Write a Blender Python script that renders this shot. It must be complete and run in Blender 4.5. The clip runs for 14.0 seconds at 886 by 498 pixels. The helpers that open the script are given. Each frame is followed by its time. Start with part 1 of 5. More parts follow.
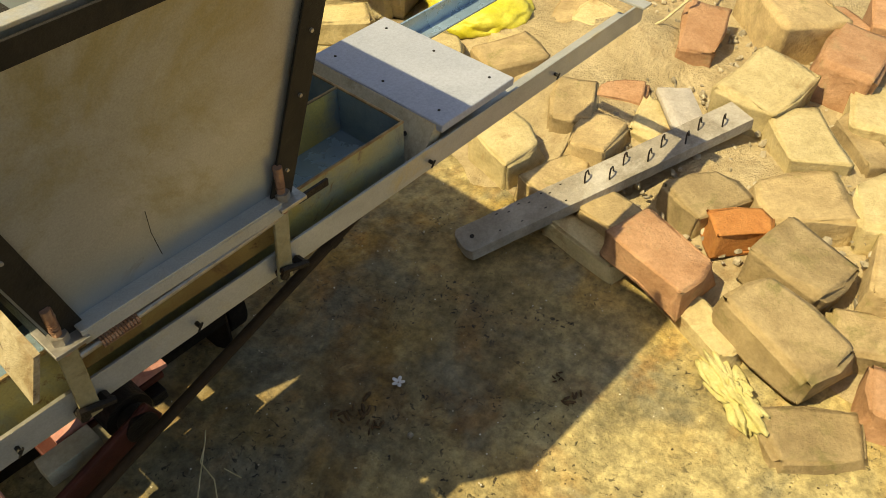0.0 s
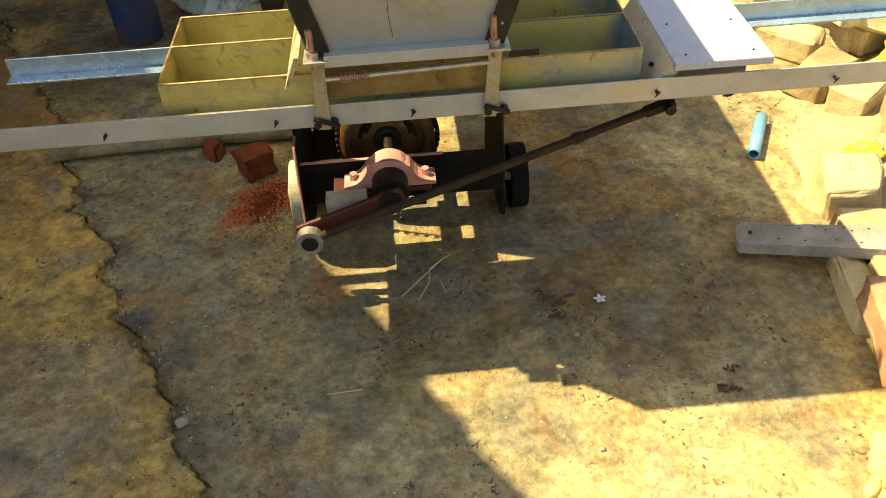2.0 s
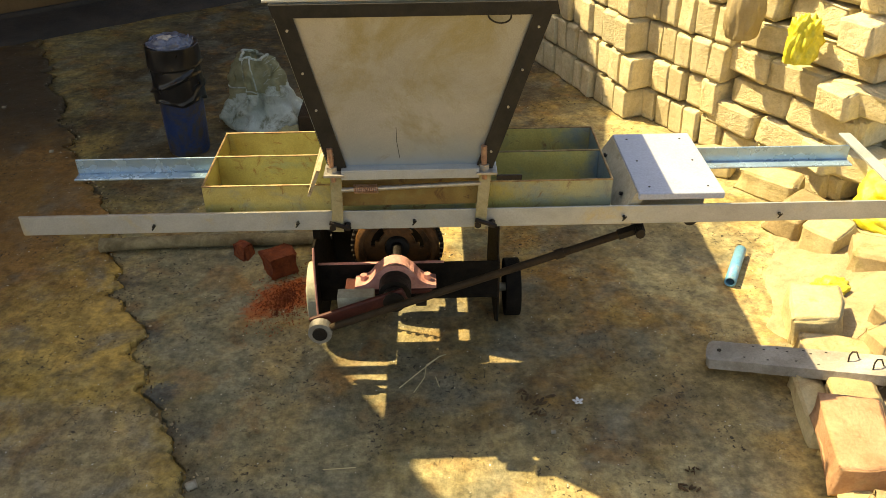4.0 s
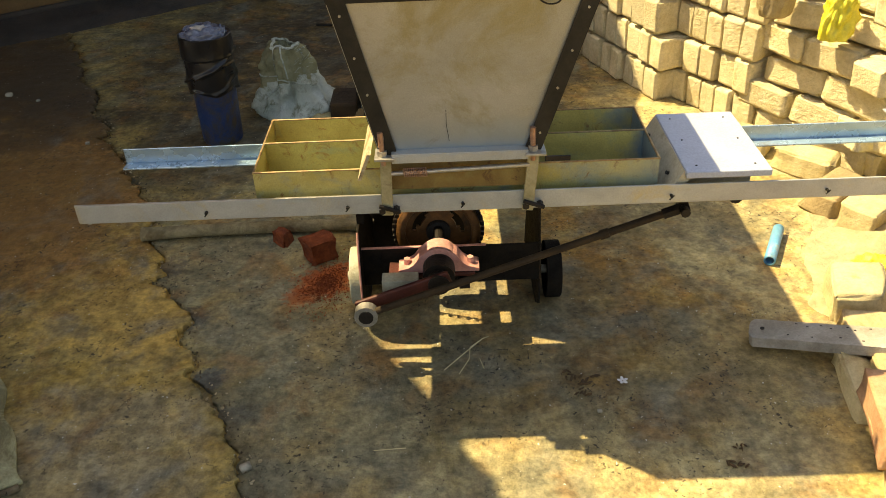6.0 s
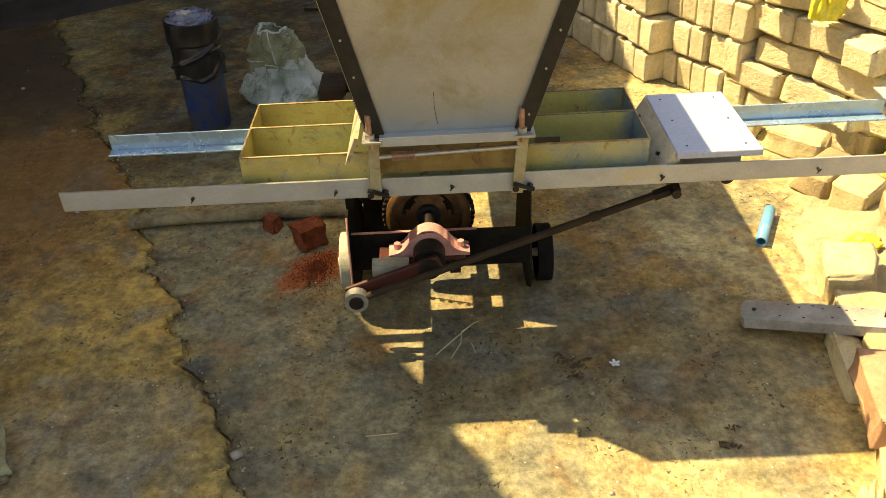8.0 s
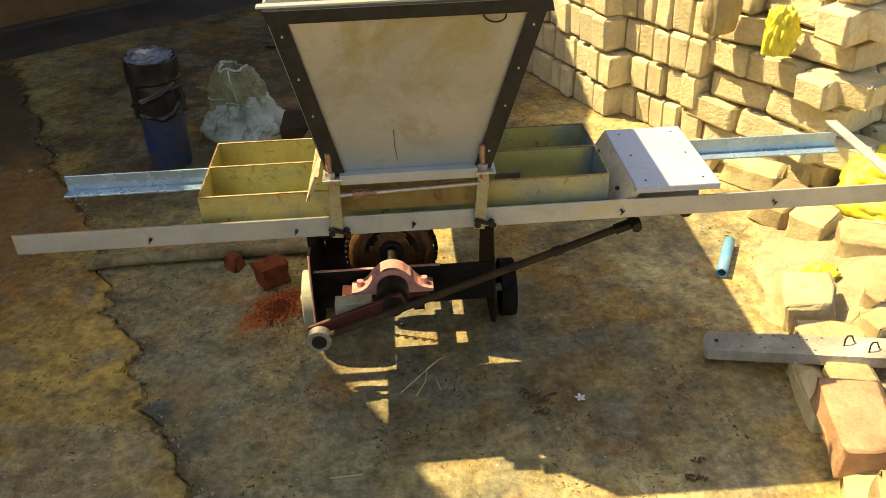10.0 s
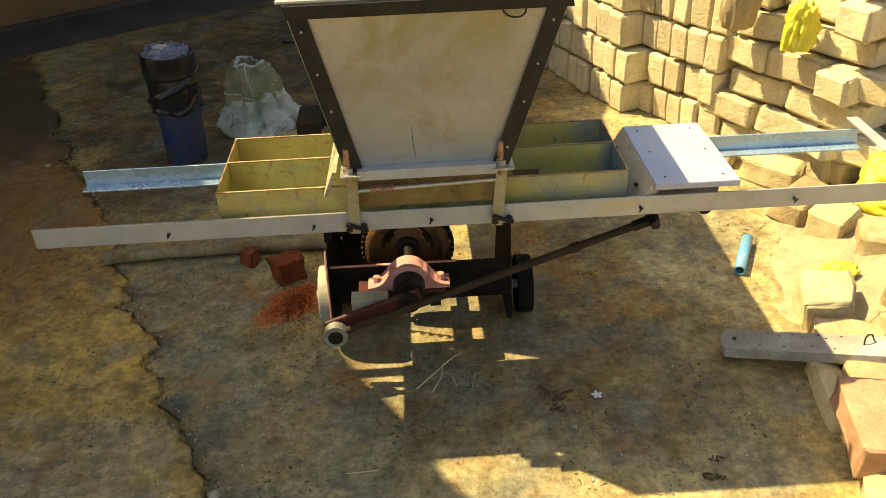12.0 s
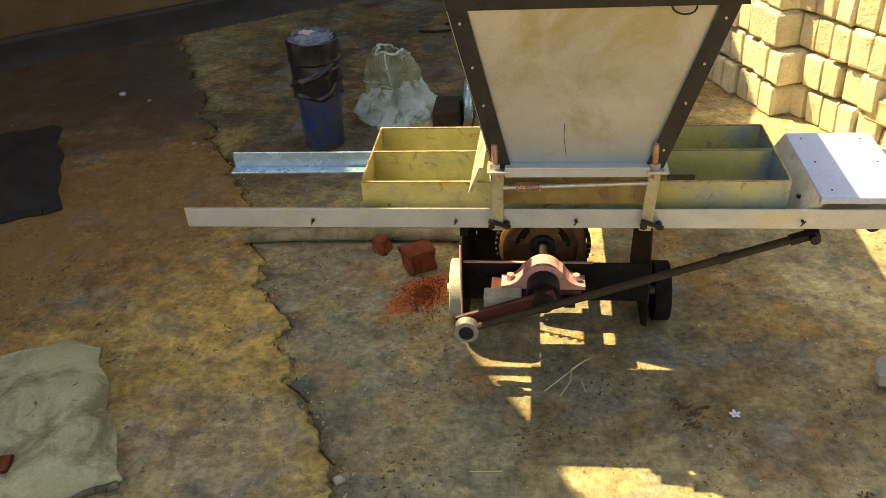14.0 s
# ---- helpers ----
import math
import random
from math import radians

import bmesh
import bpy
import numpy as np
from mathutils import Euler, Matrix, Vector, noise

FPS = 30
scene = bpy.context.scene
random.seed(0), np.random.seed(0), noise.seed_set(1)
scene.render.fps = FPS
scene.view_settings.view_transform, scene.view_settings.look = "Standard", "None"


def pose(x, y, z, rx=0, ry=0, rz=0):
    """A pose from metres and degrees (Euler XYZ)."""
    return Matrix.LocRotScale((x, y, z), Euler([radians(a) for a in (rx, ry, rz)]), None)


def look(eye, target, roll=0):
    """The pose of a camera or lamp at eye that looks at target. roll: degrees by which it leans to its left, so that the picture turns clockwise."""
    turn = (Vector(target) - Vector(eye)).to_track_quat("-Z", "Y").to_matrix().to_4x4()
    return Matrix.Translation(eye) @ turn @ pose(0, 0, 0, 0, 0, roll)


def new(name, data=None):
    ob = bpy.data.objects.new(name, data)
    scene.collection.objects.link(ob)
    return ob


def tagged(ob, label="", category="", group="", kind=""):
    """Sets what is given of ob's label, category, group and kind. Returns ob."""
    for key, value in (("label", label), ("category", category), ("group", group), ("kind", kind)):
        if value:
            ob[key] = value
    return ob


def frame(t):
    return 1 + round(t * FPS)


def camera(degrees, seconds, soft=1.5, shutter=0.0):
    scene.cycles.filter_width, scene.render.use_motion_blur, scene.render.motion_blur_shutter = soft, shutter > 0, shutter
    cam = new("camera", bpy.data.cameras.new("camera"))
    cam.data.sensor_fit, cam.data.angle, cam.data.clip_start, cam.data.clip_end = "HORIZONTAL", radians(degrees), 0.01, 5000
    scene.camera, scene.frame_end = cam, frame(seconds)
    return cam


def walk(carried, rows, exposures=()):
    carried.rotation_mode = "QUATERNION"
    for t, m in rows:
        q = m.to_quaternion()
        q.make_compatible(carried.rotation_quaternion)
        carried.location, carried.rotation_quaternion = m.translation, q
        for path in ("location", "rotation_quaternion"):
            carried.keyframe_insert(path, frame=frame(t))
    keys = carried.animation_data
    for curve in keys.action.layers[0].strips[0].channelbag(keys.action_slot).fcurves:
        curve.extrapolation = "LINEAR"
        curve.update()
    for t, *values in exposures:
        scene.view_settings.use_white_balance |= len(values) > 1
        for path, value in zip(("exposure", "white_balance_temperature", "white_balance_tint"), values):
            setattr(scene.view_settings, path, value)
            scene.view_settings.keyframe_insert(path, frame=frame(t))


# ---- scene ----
cam = camera(55.6, 14.0, soft=0.7)
PATH = [
    (0, (-0.377, 0.942, 1.475), (0.697, 1.882, 0.074), 0.4),
    (0.2, (-0.344, 0.871, 1.486), (0.556, 1.994, 0.097), -2.0),
    (0.5, (-0.256, 0.791, 1.448), (0.328, 2.123, 0.075), -4.2),
    (0.8, (-0.134, 0.64, 1.474), (0.125, 2.042, 0.071), -3.9),
    (1, (-0.076, 0.559, 1.463), (0.114, 2.011, 0.101), -4.6),
    (1.5, (-0.058, 0.466, 1.461), (-0.027, 1.969, 0.143), -5.3),
    (2, (-0.059, 0.293, 1.451), (0.008, 1.805, 0.143), -3.2),
    (2.5, (-0.018, 0.169, 1.49), (0.039, 1.761, 0.281), -0.9),
    (3, (0.016, 0.156, 1.535), (0.038, 1.825, 0.434), -0.1),
    (3.2, (0.021, 0.127, 1.545), (0.047, 1.819, 0.48), -0.1),
    (5.5, (-0.064, 0.026, 1.56), (-0.075, 1.708, 0.477), -2.2),
    (6, (-0.072, 0.033, 1.557), (-0.089, 1.708, 0.464), -2.4),
    (6.5, (-0.073, 0.04, 1.552), (-0.1, 1.699, 0.436), -2.9),
    (7, (-0.068, 0.04, 1.549), (-0.078, 1.699, 0.431), -2.7),
    (9.5, (-0.061, 0.051, 1.54), (-0.049, 1.704, 0.414), -3.0),
    (10, (-0.055, 0.053, 1.546), (0.027, 1.749, 0.489), -2.1),
    (10.5, (-0.054, 0.046, 1.55), (0.045, 1.753, 0.511), -2.1),
    (10.7, (-0.05, 0.045, 1.548), (0.044, 1.751, 0.51), -2.2),
    (11, (-0.053, 0.048, 1.551), (0.027, 1.753, 0.508), -2.3),
    (11.5, (-0.055, 0.051, 1.548), (0.014, 1.751, 0.496), -2.4),
    (12, (-0.065, 0.058, 1.544), (-0.014, 1.751, 0.48), -2.4),
    (12.5, (-0.081, 0.063, 1.542), (-0.045, 1.756, 0.479), -1.9),
    (13, (-0.09, 0.075, 1.54), (-0.103, 1.751, 0.449), -2.1),
    (13.5, (-0.102, 0.083, 1.535), (-0.202, 1.772, 0.469), -2.0),
    (14, (-0.127, 0.098, 1.539), (-0.345, 1.774, 0.469), -3.6),
]
walk(cam, [(t, look(eye, target, roll)) for t, eye, target, roll in PATH],
     exposures=[(0, 0.28, 8150, 8), (0.5, 0.60, 8300, 8), (1.1, 1.30, 8500, 10), (1.6, 1.42, 8500, 10), (2.4, 1.22, 8500, 10), (3, 1.22, 8500, 10), (6.5, 1.25, 8500, 10), (9.5, 1.32, 8500, 10), (10.5, 1.05, 8500, 10),
                (12, 1.14, 8500, 10), (13, 1.27, 8500, 10), (14, 1.68, 8400, 10)])
#END

# ---- world, sun, exposure ----
SUN_DIR = Vector((0.72, -0.25, -1.14)).normalized()      # the way the sunlight travels
world = bpy.data.worlds.new("sky")
scene.world = world
world.use_nodes = True
wn = world.node_tree
sky = wn.nodes.new("ShaderNodeTexSky")
sky.sky_type = 'NISHITA'
sky.sun_disc = False
sky.sun_elevation = math.asin(-SUN_DIR.z)
sky.sun_rotation = math.atan2(-SUN_DIR.x, -SUN_DIR.y)
sky.air_density, sky.dust_density = 1.0, 2.0
wn.nodes["Background"].inputs["Strength"].default_value = 0.125
wn.links.new(sky.outputs[0], wn.nodes["Background"].inputs["Color"])
sun = new("sun", bpy.data.lights.new("sun", 'SUN'))
sun.data.energy, sun.data.angle, sun.data.color = 4.8, radians(0.6), (1.0, 0.91, 0.62)
sun.rotation_euler = SUN_DIR.to_track_quat("-Z", "Y").to_euler()


# ---- materials ----
def surface(name, dark, light, scale=6.0, rough=0.8, metal=0.0, bump=0.3, grain=90.0, stain=None, stain_scale=1.6,
            stain_at=0.55, vary=0.0, speck=0.0, spec=0.3, rust=None, rust_at=0.62, island=False, depth=0.009):
    """A weathered surface: two colours by noise, larger stains, fine grain and relief, in metres of the object."""
    m = bpy.data.materials.new(name)
    m.use_nodes = True
    nt = m.node_tree
    n, l = nt.nodes, nt.links
    bsdf = n["Principled BSDF"]
    co = n.new("ShaderNodeTexCoord")
    vec = co.outputs["Object"]
    info = n.new("ShaderNodeObjectInfo")
    rnd = info.outputs["Random"]
    if island:
        geo = n.new("ShaderNodeNewGeometry")
        rnd = geo.outputs["Random Per Island"]
    if vary > 0:
        sh = n.new("ShaderNodeVectorMath")
        sh.operation = 'MULTIPLY_ADD'
        comb = n.new("ShaderNodeCombineXYZ")
        for i in range(3):
            l.new(rnd, comb.inputs[i])
        l.new(comb.outputs[0], sh.inputs[0])
        sh.inputs[1].default_value = (17, 31, 23)
        l.new(vec, sh.inputs[2])
        vec = sh.outputs[0]

    def tex(sc, detail=6, roughness=0.6, dist=0.0):
        t = n.new("ShaderNodeTexNoise")
        t.inputs["Scale"].default_value = sc
        t.inputs["Detail"].default_value = detail
        t.inputs["Roughness"].default_value = roughness
        t.inputs["Distortion"].default_value = dist
        l.new(vec, t.inputs["Vector"])
        return t.outputs["Fac"]

    def ramp(fac, a, b):
        r = n.new("ShaderNodeMapRange")
        r.inputs["From Min"].default_value, r.inputs["From Max"].default_value = a, b
        l.new(fac, r.inputs["Value"])
        return r.outputs[0]

    def mix(fac, a, b, mode='MIX'):
        x = n.new("ShaderNodeMix")
        x.data_type, x.blend_type = 'RGBA', mode
        if isinstance(fac, float):
            x.inputs["Factor"].default_value = fac
        else:
            l.new(fac, x.inputs["Factor"])
        for s, v in ((x.inputs["A"], a), (x.inputs["B"], b)):
            if isinstance(v, tuple):
                s.default_value = (*v, 1)
            else:
                l.new(v, s)
        return x.outputs["Result"]

    col = mix(ramp(tex(scale, 8, 0.65, 0.4), 0.35, 0.65), dark, light)
    if stain:
        col = mix(ramp(tex(stain_scale, 6, 0.7, 0.6), stain_at, stain_at + 0.16), col, stain)
    if rust:
        col = mix(ramp(tex(stain_scale * 2.7, 8, 0.72, 1.0), rust_at, rust_at + 0.08), col, rust)
    fine = tex(grain, 4, 0.7)
    col = mix(ramp(fine, 0.25, 0.75), mix(0.28, col, (0, 0, 0)), col)
    if speck > 0:
        v = n.new("ShaderNodeTexVoronoi")
        v.inputs["Scale"].default_value = grain * 0.5
        l.new(vec, v.inputs["Vector"])
        k = n.new("ShaderNodeMath")
        k.operation = 'LESS_THAN'
        k.inputs[1].default_value = speck
        l.new(v.outputs["Distance"], k.inputs[0])
        col = mix(k.outputs[0], col, (0.5, 0.45, 0.33))
    if vary > 0:
        hsv = n.new("ShaderNodeHueSaturation")
        l.new(col, hsv.inputs["Color"])
        vr = n.new("ShaderNodeMapRange")
        vr.inputs["To Min"].default_value, vr.inputs["To Max"].default_value = 1 - vary, 1 + vary * 0.6
        l.new(rnd, vr.inputs["Value"])
        l.new(vr.outputs[0], hsv.inputs["Value"])
        col = hsv.outputs["Color"]
    l.new(col, bsdf.inputs["Base Color"])
    rr = n.new("ShaderNodeMapRange")
    rr.inputs["To Min"].default_value, rr.inputs["To Max"].default_value = max(0.05, rough - 0.15), min(1, rough + 0.12)
    l.new(tex(scale * 2.3), rr.inputs["Value"])
    l.new(rr.outputs[0], bsdf.inputs["Roughness"])
    bsdf.inputs["Metallic"].default_value = metal
    bsdf.inputs["Specular IOR Level"].default_value = spec
    if bump > 0:
        add = n.new("ShaderNodeMath")
        add.operation = 'MULTIPLY_ADD'
        l.new(tex(scale * 3, 8, 0.7), add.inputs[0])
        add.inputs[1].default_value = 2.0
        l.new(fine, add.inputs[2])
        b = n.new("ShaderNodeBump")
        b.inputs["Strength"].default_value = min(1, bump)
        b.inputs["Distance"].default_value = depth
        l.new(add.outputs[0], b.inputs["Height"])
        l.new(b.outputs[0], bsdf.inputs["Normal"])
    return m


M = {}


def floor_mat(name, tones, scale, spots, bump=0.6, oily=0.0, late_spots=()):
    """A trodden floor: broad tones, placed spots for stains and shade, ochre, brown and slate blotches, dark pits in
    drifts, pale specks.
    """
    m = bpy.data.materials.new(name)
    m.use_nodes = True
    nt = m.node_tree
    n, l = nt.nodes, nt.links
    bsdf = n["Principled BSDF"]
    vec = n.new("ShaderNodeTexCoord").outputs["Object"]

    def tex(sc, detail=5, roughness=0.6, dist=0.0, shift=0.0):
        t = n.new("ShaderNodeTexNoise")
        t.inputs["Scale"].default_value, t.inputs["Detail"].default_value = sc, detail
        t.inputs["Roughness"].default_value, t.inputs["Distortion"].default_value = roughness, dist
        v = n.new("ShaderNodeVectorMath")
        v.inputs[1].default_value = (shift, shift * 0.7, 0)
        l.new(vec, v.inputs[0])
        l.new(v.outputs[0], t.inputs["Vector"])
        return t.outputs["Fac"]

    def ranged(fac, a, b, lo=0.0, hi=1.0):
        r = n.new("ShaderNodeMapRange")
        for k, v in (("From Min", a), ("From Max", b), ("To Min", lo), ("To Max", hi)):
            r.inputs[k].default_value = v
        l.new(fac, r.inputs["Value"])
        return r.outputs[0]

    def times(a, b):
        x = n.new("ShaderNodeMath")
        x.operation = 'MULTIPLY'
        l.new(a, x.inputs[0])
        l.new(b, x.inputs[1])
        return x.outputs[0]

    def mix(fac, a, b, mode='MIX'):
        x = n.new("ShaderNodeMix")
        x.data_type, x.blend_type = 'RGBA', mode
        if isinstance(fac, float):
            x.inputs["Factor"].default_value = fac
        else:
            l.new(fac, x.inputs["Factor"])
        for s_, v in ((x.inputs["A"], a), (x.inputs["B"], b)):
            if isinstance(v, tuple):
                s_.default_value = (*v, 1)
            else:
                l.new(v, s_)
        return x.outputs["Result"]

    ramp = n.new("ShaderNodeValToRGB")
    while len(ramp.color_ramp.elements) < len(tones):
        ramp.color_ramp.elements.new(0.5)
    for k, tone in enumerate(tones):
        ramp.color_ramp.elements[k].position = 0.30 + 0.40 * k / (len(tones) - 1)
        ramp.color_ramp.elements[k].color = (*tone, 1)
    l.new(tex(scale, 7, 0.62, 0.3), ramp.inputs[0])
    col = ramp.outputs[0]
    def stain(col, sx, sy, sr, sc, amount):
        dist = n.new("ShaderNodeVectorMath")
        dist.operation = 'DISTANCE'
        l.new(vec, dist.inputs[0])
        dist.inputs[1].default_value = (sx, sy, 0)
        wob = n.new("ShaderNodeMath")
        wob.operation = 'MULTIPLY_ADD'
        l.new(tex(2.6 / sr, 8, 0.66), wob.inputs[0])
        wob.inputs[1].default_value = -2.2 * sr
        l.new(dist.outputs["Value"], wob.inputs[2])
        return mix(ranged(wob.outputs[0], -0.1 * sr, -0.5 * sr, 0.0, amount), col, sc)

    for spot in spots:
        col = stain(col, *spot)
    slate = (0.165, 0.165, 0.14) if oily > 0 else (0.19, 0.185, 0.165)
    for sc, at, soft, tone, amount, shift in ((3.6, 0.50, 0.16, (0.42, 0.27, 0.075), 0.42 if oily > 0 else 0.40, 3.1), (4.8, 0.51, 0.14, slate, 0.72, 7.7),
                                              (6.0, 0.54, 0.12, (0.27, 0.135, 0.04), 0.55, 11.3), (9.0, 0.54, 0.14, (0.11, 0.09, 0.06), 0.5, 17.9),
                                              (15.0, 0.60, 0.10, (0.45, 0.36, 0.20), 0.35, 23.3)):
        col = mix(ranged(tex(sc, 7, 0.58, 0.5, shift), at, at + soft, 0.0, amount), col, tone)
    if oily > 0:
        col = mix(ranged(tex(2.6, 7, 0.6, 0.6, 29.0), 0.48, 0.62, 0.0, oily), col, (0.10, 0.096, 0.072))
    for fac in (ranged(tex(14, 5, 0.6, 0.2, 31.0), 0.36, 0.62, 0.70, 1.18), ranged(tex(44, 6, 0.7, 0.0, 37.0), 0.38, 0.62, 0.70, 1.22)):
        comb = n.new("ShaderNodeCombineColor")
        for k in range(3):
            l.new(fac, comb.inputs[k])
        col = mix(1.0, col, comb.outputs[0], 'MULTIPLY')
    for late_spot in late_spots:
        col = stain(col, *late_spot)
    col = mix(1.0, col, (1.14, 1.10, 0.95), 'MULTIPLY')
    drift = ranged(tex(4.5, 4, 0.6, 0.0, 41.0), 0.46, 0.60, 0.0, 1.0)
    pits = times(ranged(tex(75, 3, 0.55, 0.6, 43.0), 0.61, 0.66, 0.0, 0.92), drift)
    col = mix(pits, col, (0.028, 0.023, 0.017))
    big = times(ranged(tex(34, 4, 0.6, 0.8, 47.0), 0.63, 0.68, 0.0, 0.8), drift)
    col = mix(big, col, (0.045, 0.036, 0.026))
    chip = ranged(tex(82, 2, 0.5, 0.0, 53.0), 0.735, 0.75, 0.0, 0.95)
    col = mix(chip, col, (0.66, 0.62, 0.52))
    l.new(col, bsdf.inputs["Base Color"])
    l.new(ranged(tex(7), 0.3, 0.7, 0.55, 0.95), bsdf.inputs["Roughness"])
    bsdf.inputs["Specular IOR Level"].default_value = 0.28
    hsum = n.new("ShaderNodeMath")
    hsum.operation = 'MULTIPLY_ADD'
    l.new(tex(17, 7, 0.62, 0.2, 59.0), hsum.inputs[0])
    hsum.inputs[1].default_value = 3.0
    l.new(tex(95, 3, 0.6), hsum.inputs[2])
    hp = n.new("ShaderNodeMath")
    hp.operation = 'SUBTRACT'
    l.new(hsum.outputs[0], hp.inputs[0])
    l.new(pits, hp.inputs[1])
    b = n.new("ShaderNodeBump")
    b.inputs["Strength"].default_value, b.inputs["Distance"].default_value = bump, 0.006
    l.new(hp.outputs[0], b.inputs["Height"])
    l.new(b.outputs[0], bsdf.inputs["Normal"])
    return m


GREY, PALE, BASE_SHADE = (0.195, 0.20, 0.165), (0.40, 0.345, 0.20), (0.20, 0.165, 0.10)
M["slab"] = floor_mat("oily concrete with shade in its tones", [(0.14, 0.11, 0.045), (0.28, 0.23, 0.10), (0.35, 0.27, 0.11), (0.28, 0.255, 0.145), (0.43, 0.34, 0.15)], 3.0, (
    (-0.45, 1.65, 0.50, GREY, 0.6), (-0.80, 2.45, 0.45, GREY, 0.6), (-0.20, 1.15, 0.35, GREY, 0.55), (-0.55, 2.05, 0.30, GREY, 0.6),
    # The last spot lays part of the machine's shade into the floor.
    (0.45, 2.12, 0.60, (0.28, 0.145, 0.04), 0.9), (0.58, 1.85, 0.5, (0.24, 0.155, 0.055), 0.7), (0.30, 1.52, 0.35, (0.20, 0.14, 0.06), 0.6), (0.28, 1.80, 0.45, (0.17, 0.10, 0.045), 0.7), (0.0, 2.02, 0.48, BASE_SHADE, 0.8),
    # PALE spots lighten the floor further where the sun reaches it.
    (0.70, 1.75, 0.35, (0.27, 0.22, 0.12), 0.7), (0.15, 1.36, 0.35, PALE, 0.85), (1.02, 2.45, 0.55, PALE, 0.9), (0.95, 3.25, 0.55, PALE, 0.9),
    # Dark far spots put the roof's deep shade into the floor's colour.
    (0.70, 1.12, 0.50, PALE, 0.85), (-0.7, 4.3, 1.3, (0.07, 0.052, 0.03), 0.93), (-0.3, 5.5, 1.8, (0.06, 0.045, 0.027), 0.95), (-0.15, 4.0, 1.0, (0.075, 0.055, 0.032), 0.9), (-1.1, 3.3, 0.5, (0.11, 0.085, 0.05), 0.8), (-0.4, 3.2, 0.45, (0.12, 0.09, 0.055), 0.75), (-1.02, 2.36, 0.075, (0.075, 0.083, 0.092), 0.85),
    # Slate spots along the crack: blue-grey concrete and the shade of the step.
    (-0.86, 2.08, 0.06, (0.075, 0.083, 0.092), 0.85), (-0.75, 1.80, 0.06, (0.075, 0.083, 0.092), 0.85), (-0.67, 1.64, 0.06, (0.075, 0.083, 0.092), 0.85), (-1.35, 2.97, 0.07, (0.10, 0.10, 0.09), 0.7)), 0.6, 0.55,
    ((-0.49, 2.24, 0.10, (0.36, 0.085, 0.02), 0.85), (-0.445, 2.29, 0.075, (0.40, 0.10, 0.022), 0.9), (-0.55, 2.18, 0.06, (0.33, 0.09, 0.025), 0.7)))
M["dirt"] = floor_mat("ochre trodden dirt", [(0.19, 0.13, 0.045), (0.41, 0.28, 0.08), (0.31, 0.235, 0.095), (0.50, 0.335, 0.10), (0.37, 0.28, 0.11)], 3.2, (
    # Near-black far spots carry the concrete's darkening on towards the house wall.
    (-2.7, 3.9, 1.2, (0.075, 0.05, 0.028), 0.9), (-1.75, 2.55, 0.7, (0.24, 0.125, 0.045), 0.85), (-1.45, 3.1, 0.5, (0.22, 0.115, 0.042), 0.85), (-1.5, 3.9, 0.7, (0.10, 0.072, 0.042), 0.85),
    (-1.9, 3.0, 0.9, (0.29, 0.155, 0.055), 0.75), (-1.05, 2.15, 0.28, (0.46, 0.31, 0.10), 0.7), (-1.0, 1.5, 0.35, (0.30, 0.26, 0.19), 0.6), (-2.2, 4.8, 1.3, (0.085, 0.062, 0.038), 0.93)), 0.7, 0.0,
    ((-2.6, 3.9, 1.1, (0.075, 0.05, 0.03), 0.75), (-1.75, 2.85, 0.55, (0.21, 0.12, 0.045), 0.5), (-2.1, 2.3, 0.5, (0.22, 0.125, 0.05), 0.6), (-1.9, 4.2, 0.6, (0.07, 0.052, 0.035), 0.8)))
M["sand"] = surface("pale sandy soil", (0.42, 0.33, 0.19), (0.58, 0.47, 0.29), 9, 0.95, bump=0.9, grain=70, stain=(0.33, 0.23, 0.12), stain_scale=5)
M["gravel"] = surface("mortar chips", (0.40, 0.34, 0.24), (0.62, 0.55, 0.42), 20, 0.95, bump=0.6, grain=90, vary=0.35, island=True)
M["mud_brick"] = surface("pale mud brick", (0.70, 0.58, 0.34), (0.84, 0.73, 0.48), 14, 0.95, bump=0.6, grain=75, stain=(0.60, 0.46, 0.24),
                         stain_scale=9, stain_at=0.58, vary=0.14, rust=(0.40, 0.27, 0.13), rust_at=0.68, depth=0.012)
M["brick_red"] = surface("fired red brick", (0.40, 0.215, 0.115), (0.55, 0.325, 0.19), 16, 0.92, bump=0.45, grain=110, stain=(0.42, 0.30, 0.17), stain_scale=9, vary=0.15)
M["brick_orange"] = surface("orange brick", (0.48, 0.19, 0.06), (0.60, 0.27, 0.09), 18, 0.92, bump=0.45, grain=100, vary=0.1)
M["brick_brown"] = surface("weathered brown brick", (0.36, 0.265, 0.14), (0.55, 0.42, 0.23), 13, 0.95, bump=0.45, grain=100, stain=(0.26, 0.23, 0.09),
                           stain_scale=8, vary=0.22)
M["brick_yellow"] = surface("yellow ochre brick", (0.52, 0.42, 0.22), (0.70, 0.58, 0.33), 13, 0.95, bump=0.45, grain=100, stain=(0.38, 0.24, 0.11), stain_scale=8, vary=0.12)
M["plaster"] = surface("brown mud plaster", (0.11, 0.063, 0.027), (0.18, 0.105, 0.045), 2.2, 0.95, bump=0.7, grain=60, stain=(0.12, 0.075, 0.04), stain_scale=1.1)
M["plinth"] = surface("near-black wall foot", (0.035, 0.03, 0.025), (0.07, 0.055, 0.045), 4, 0.8, bump=0.5, grain=60)
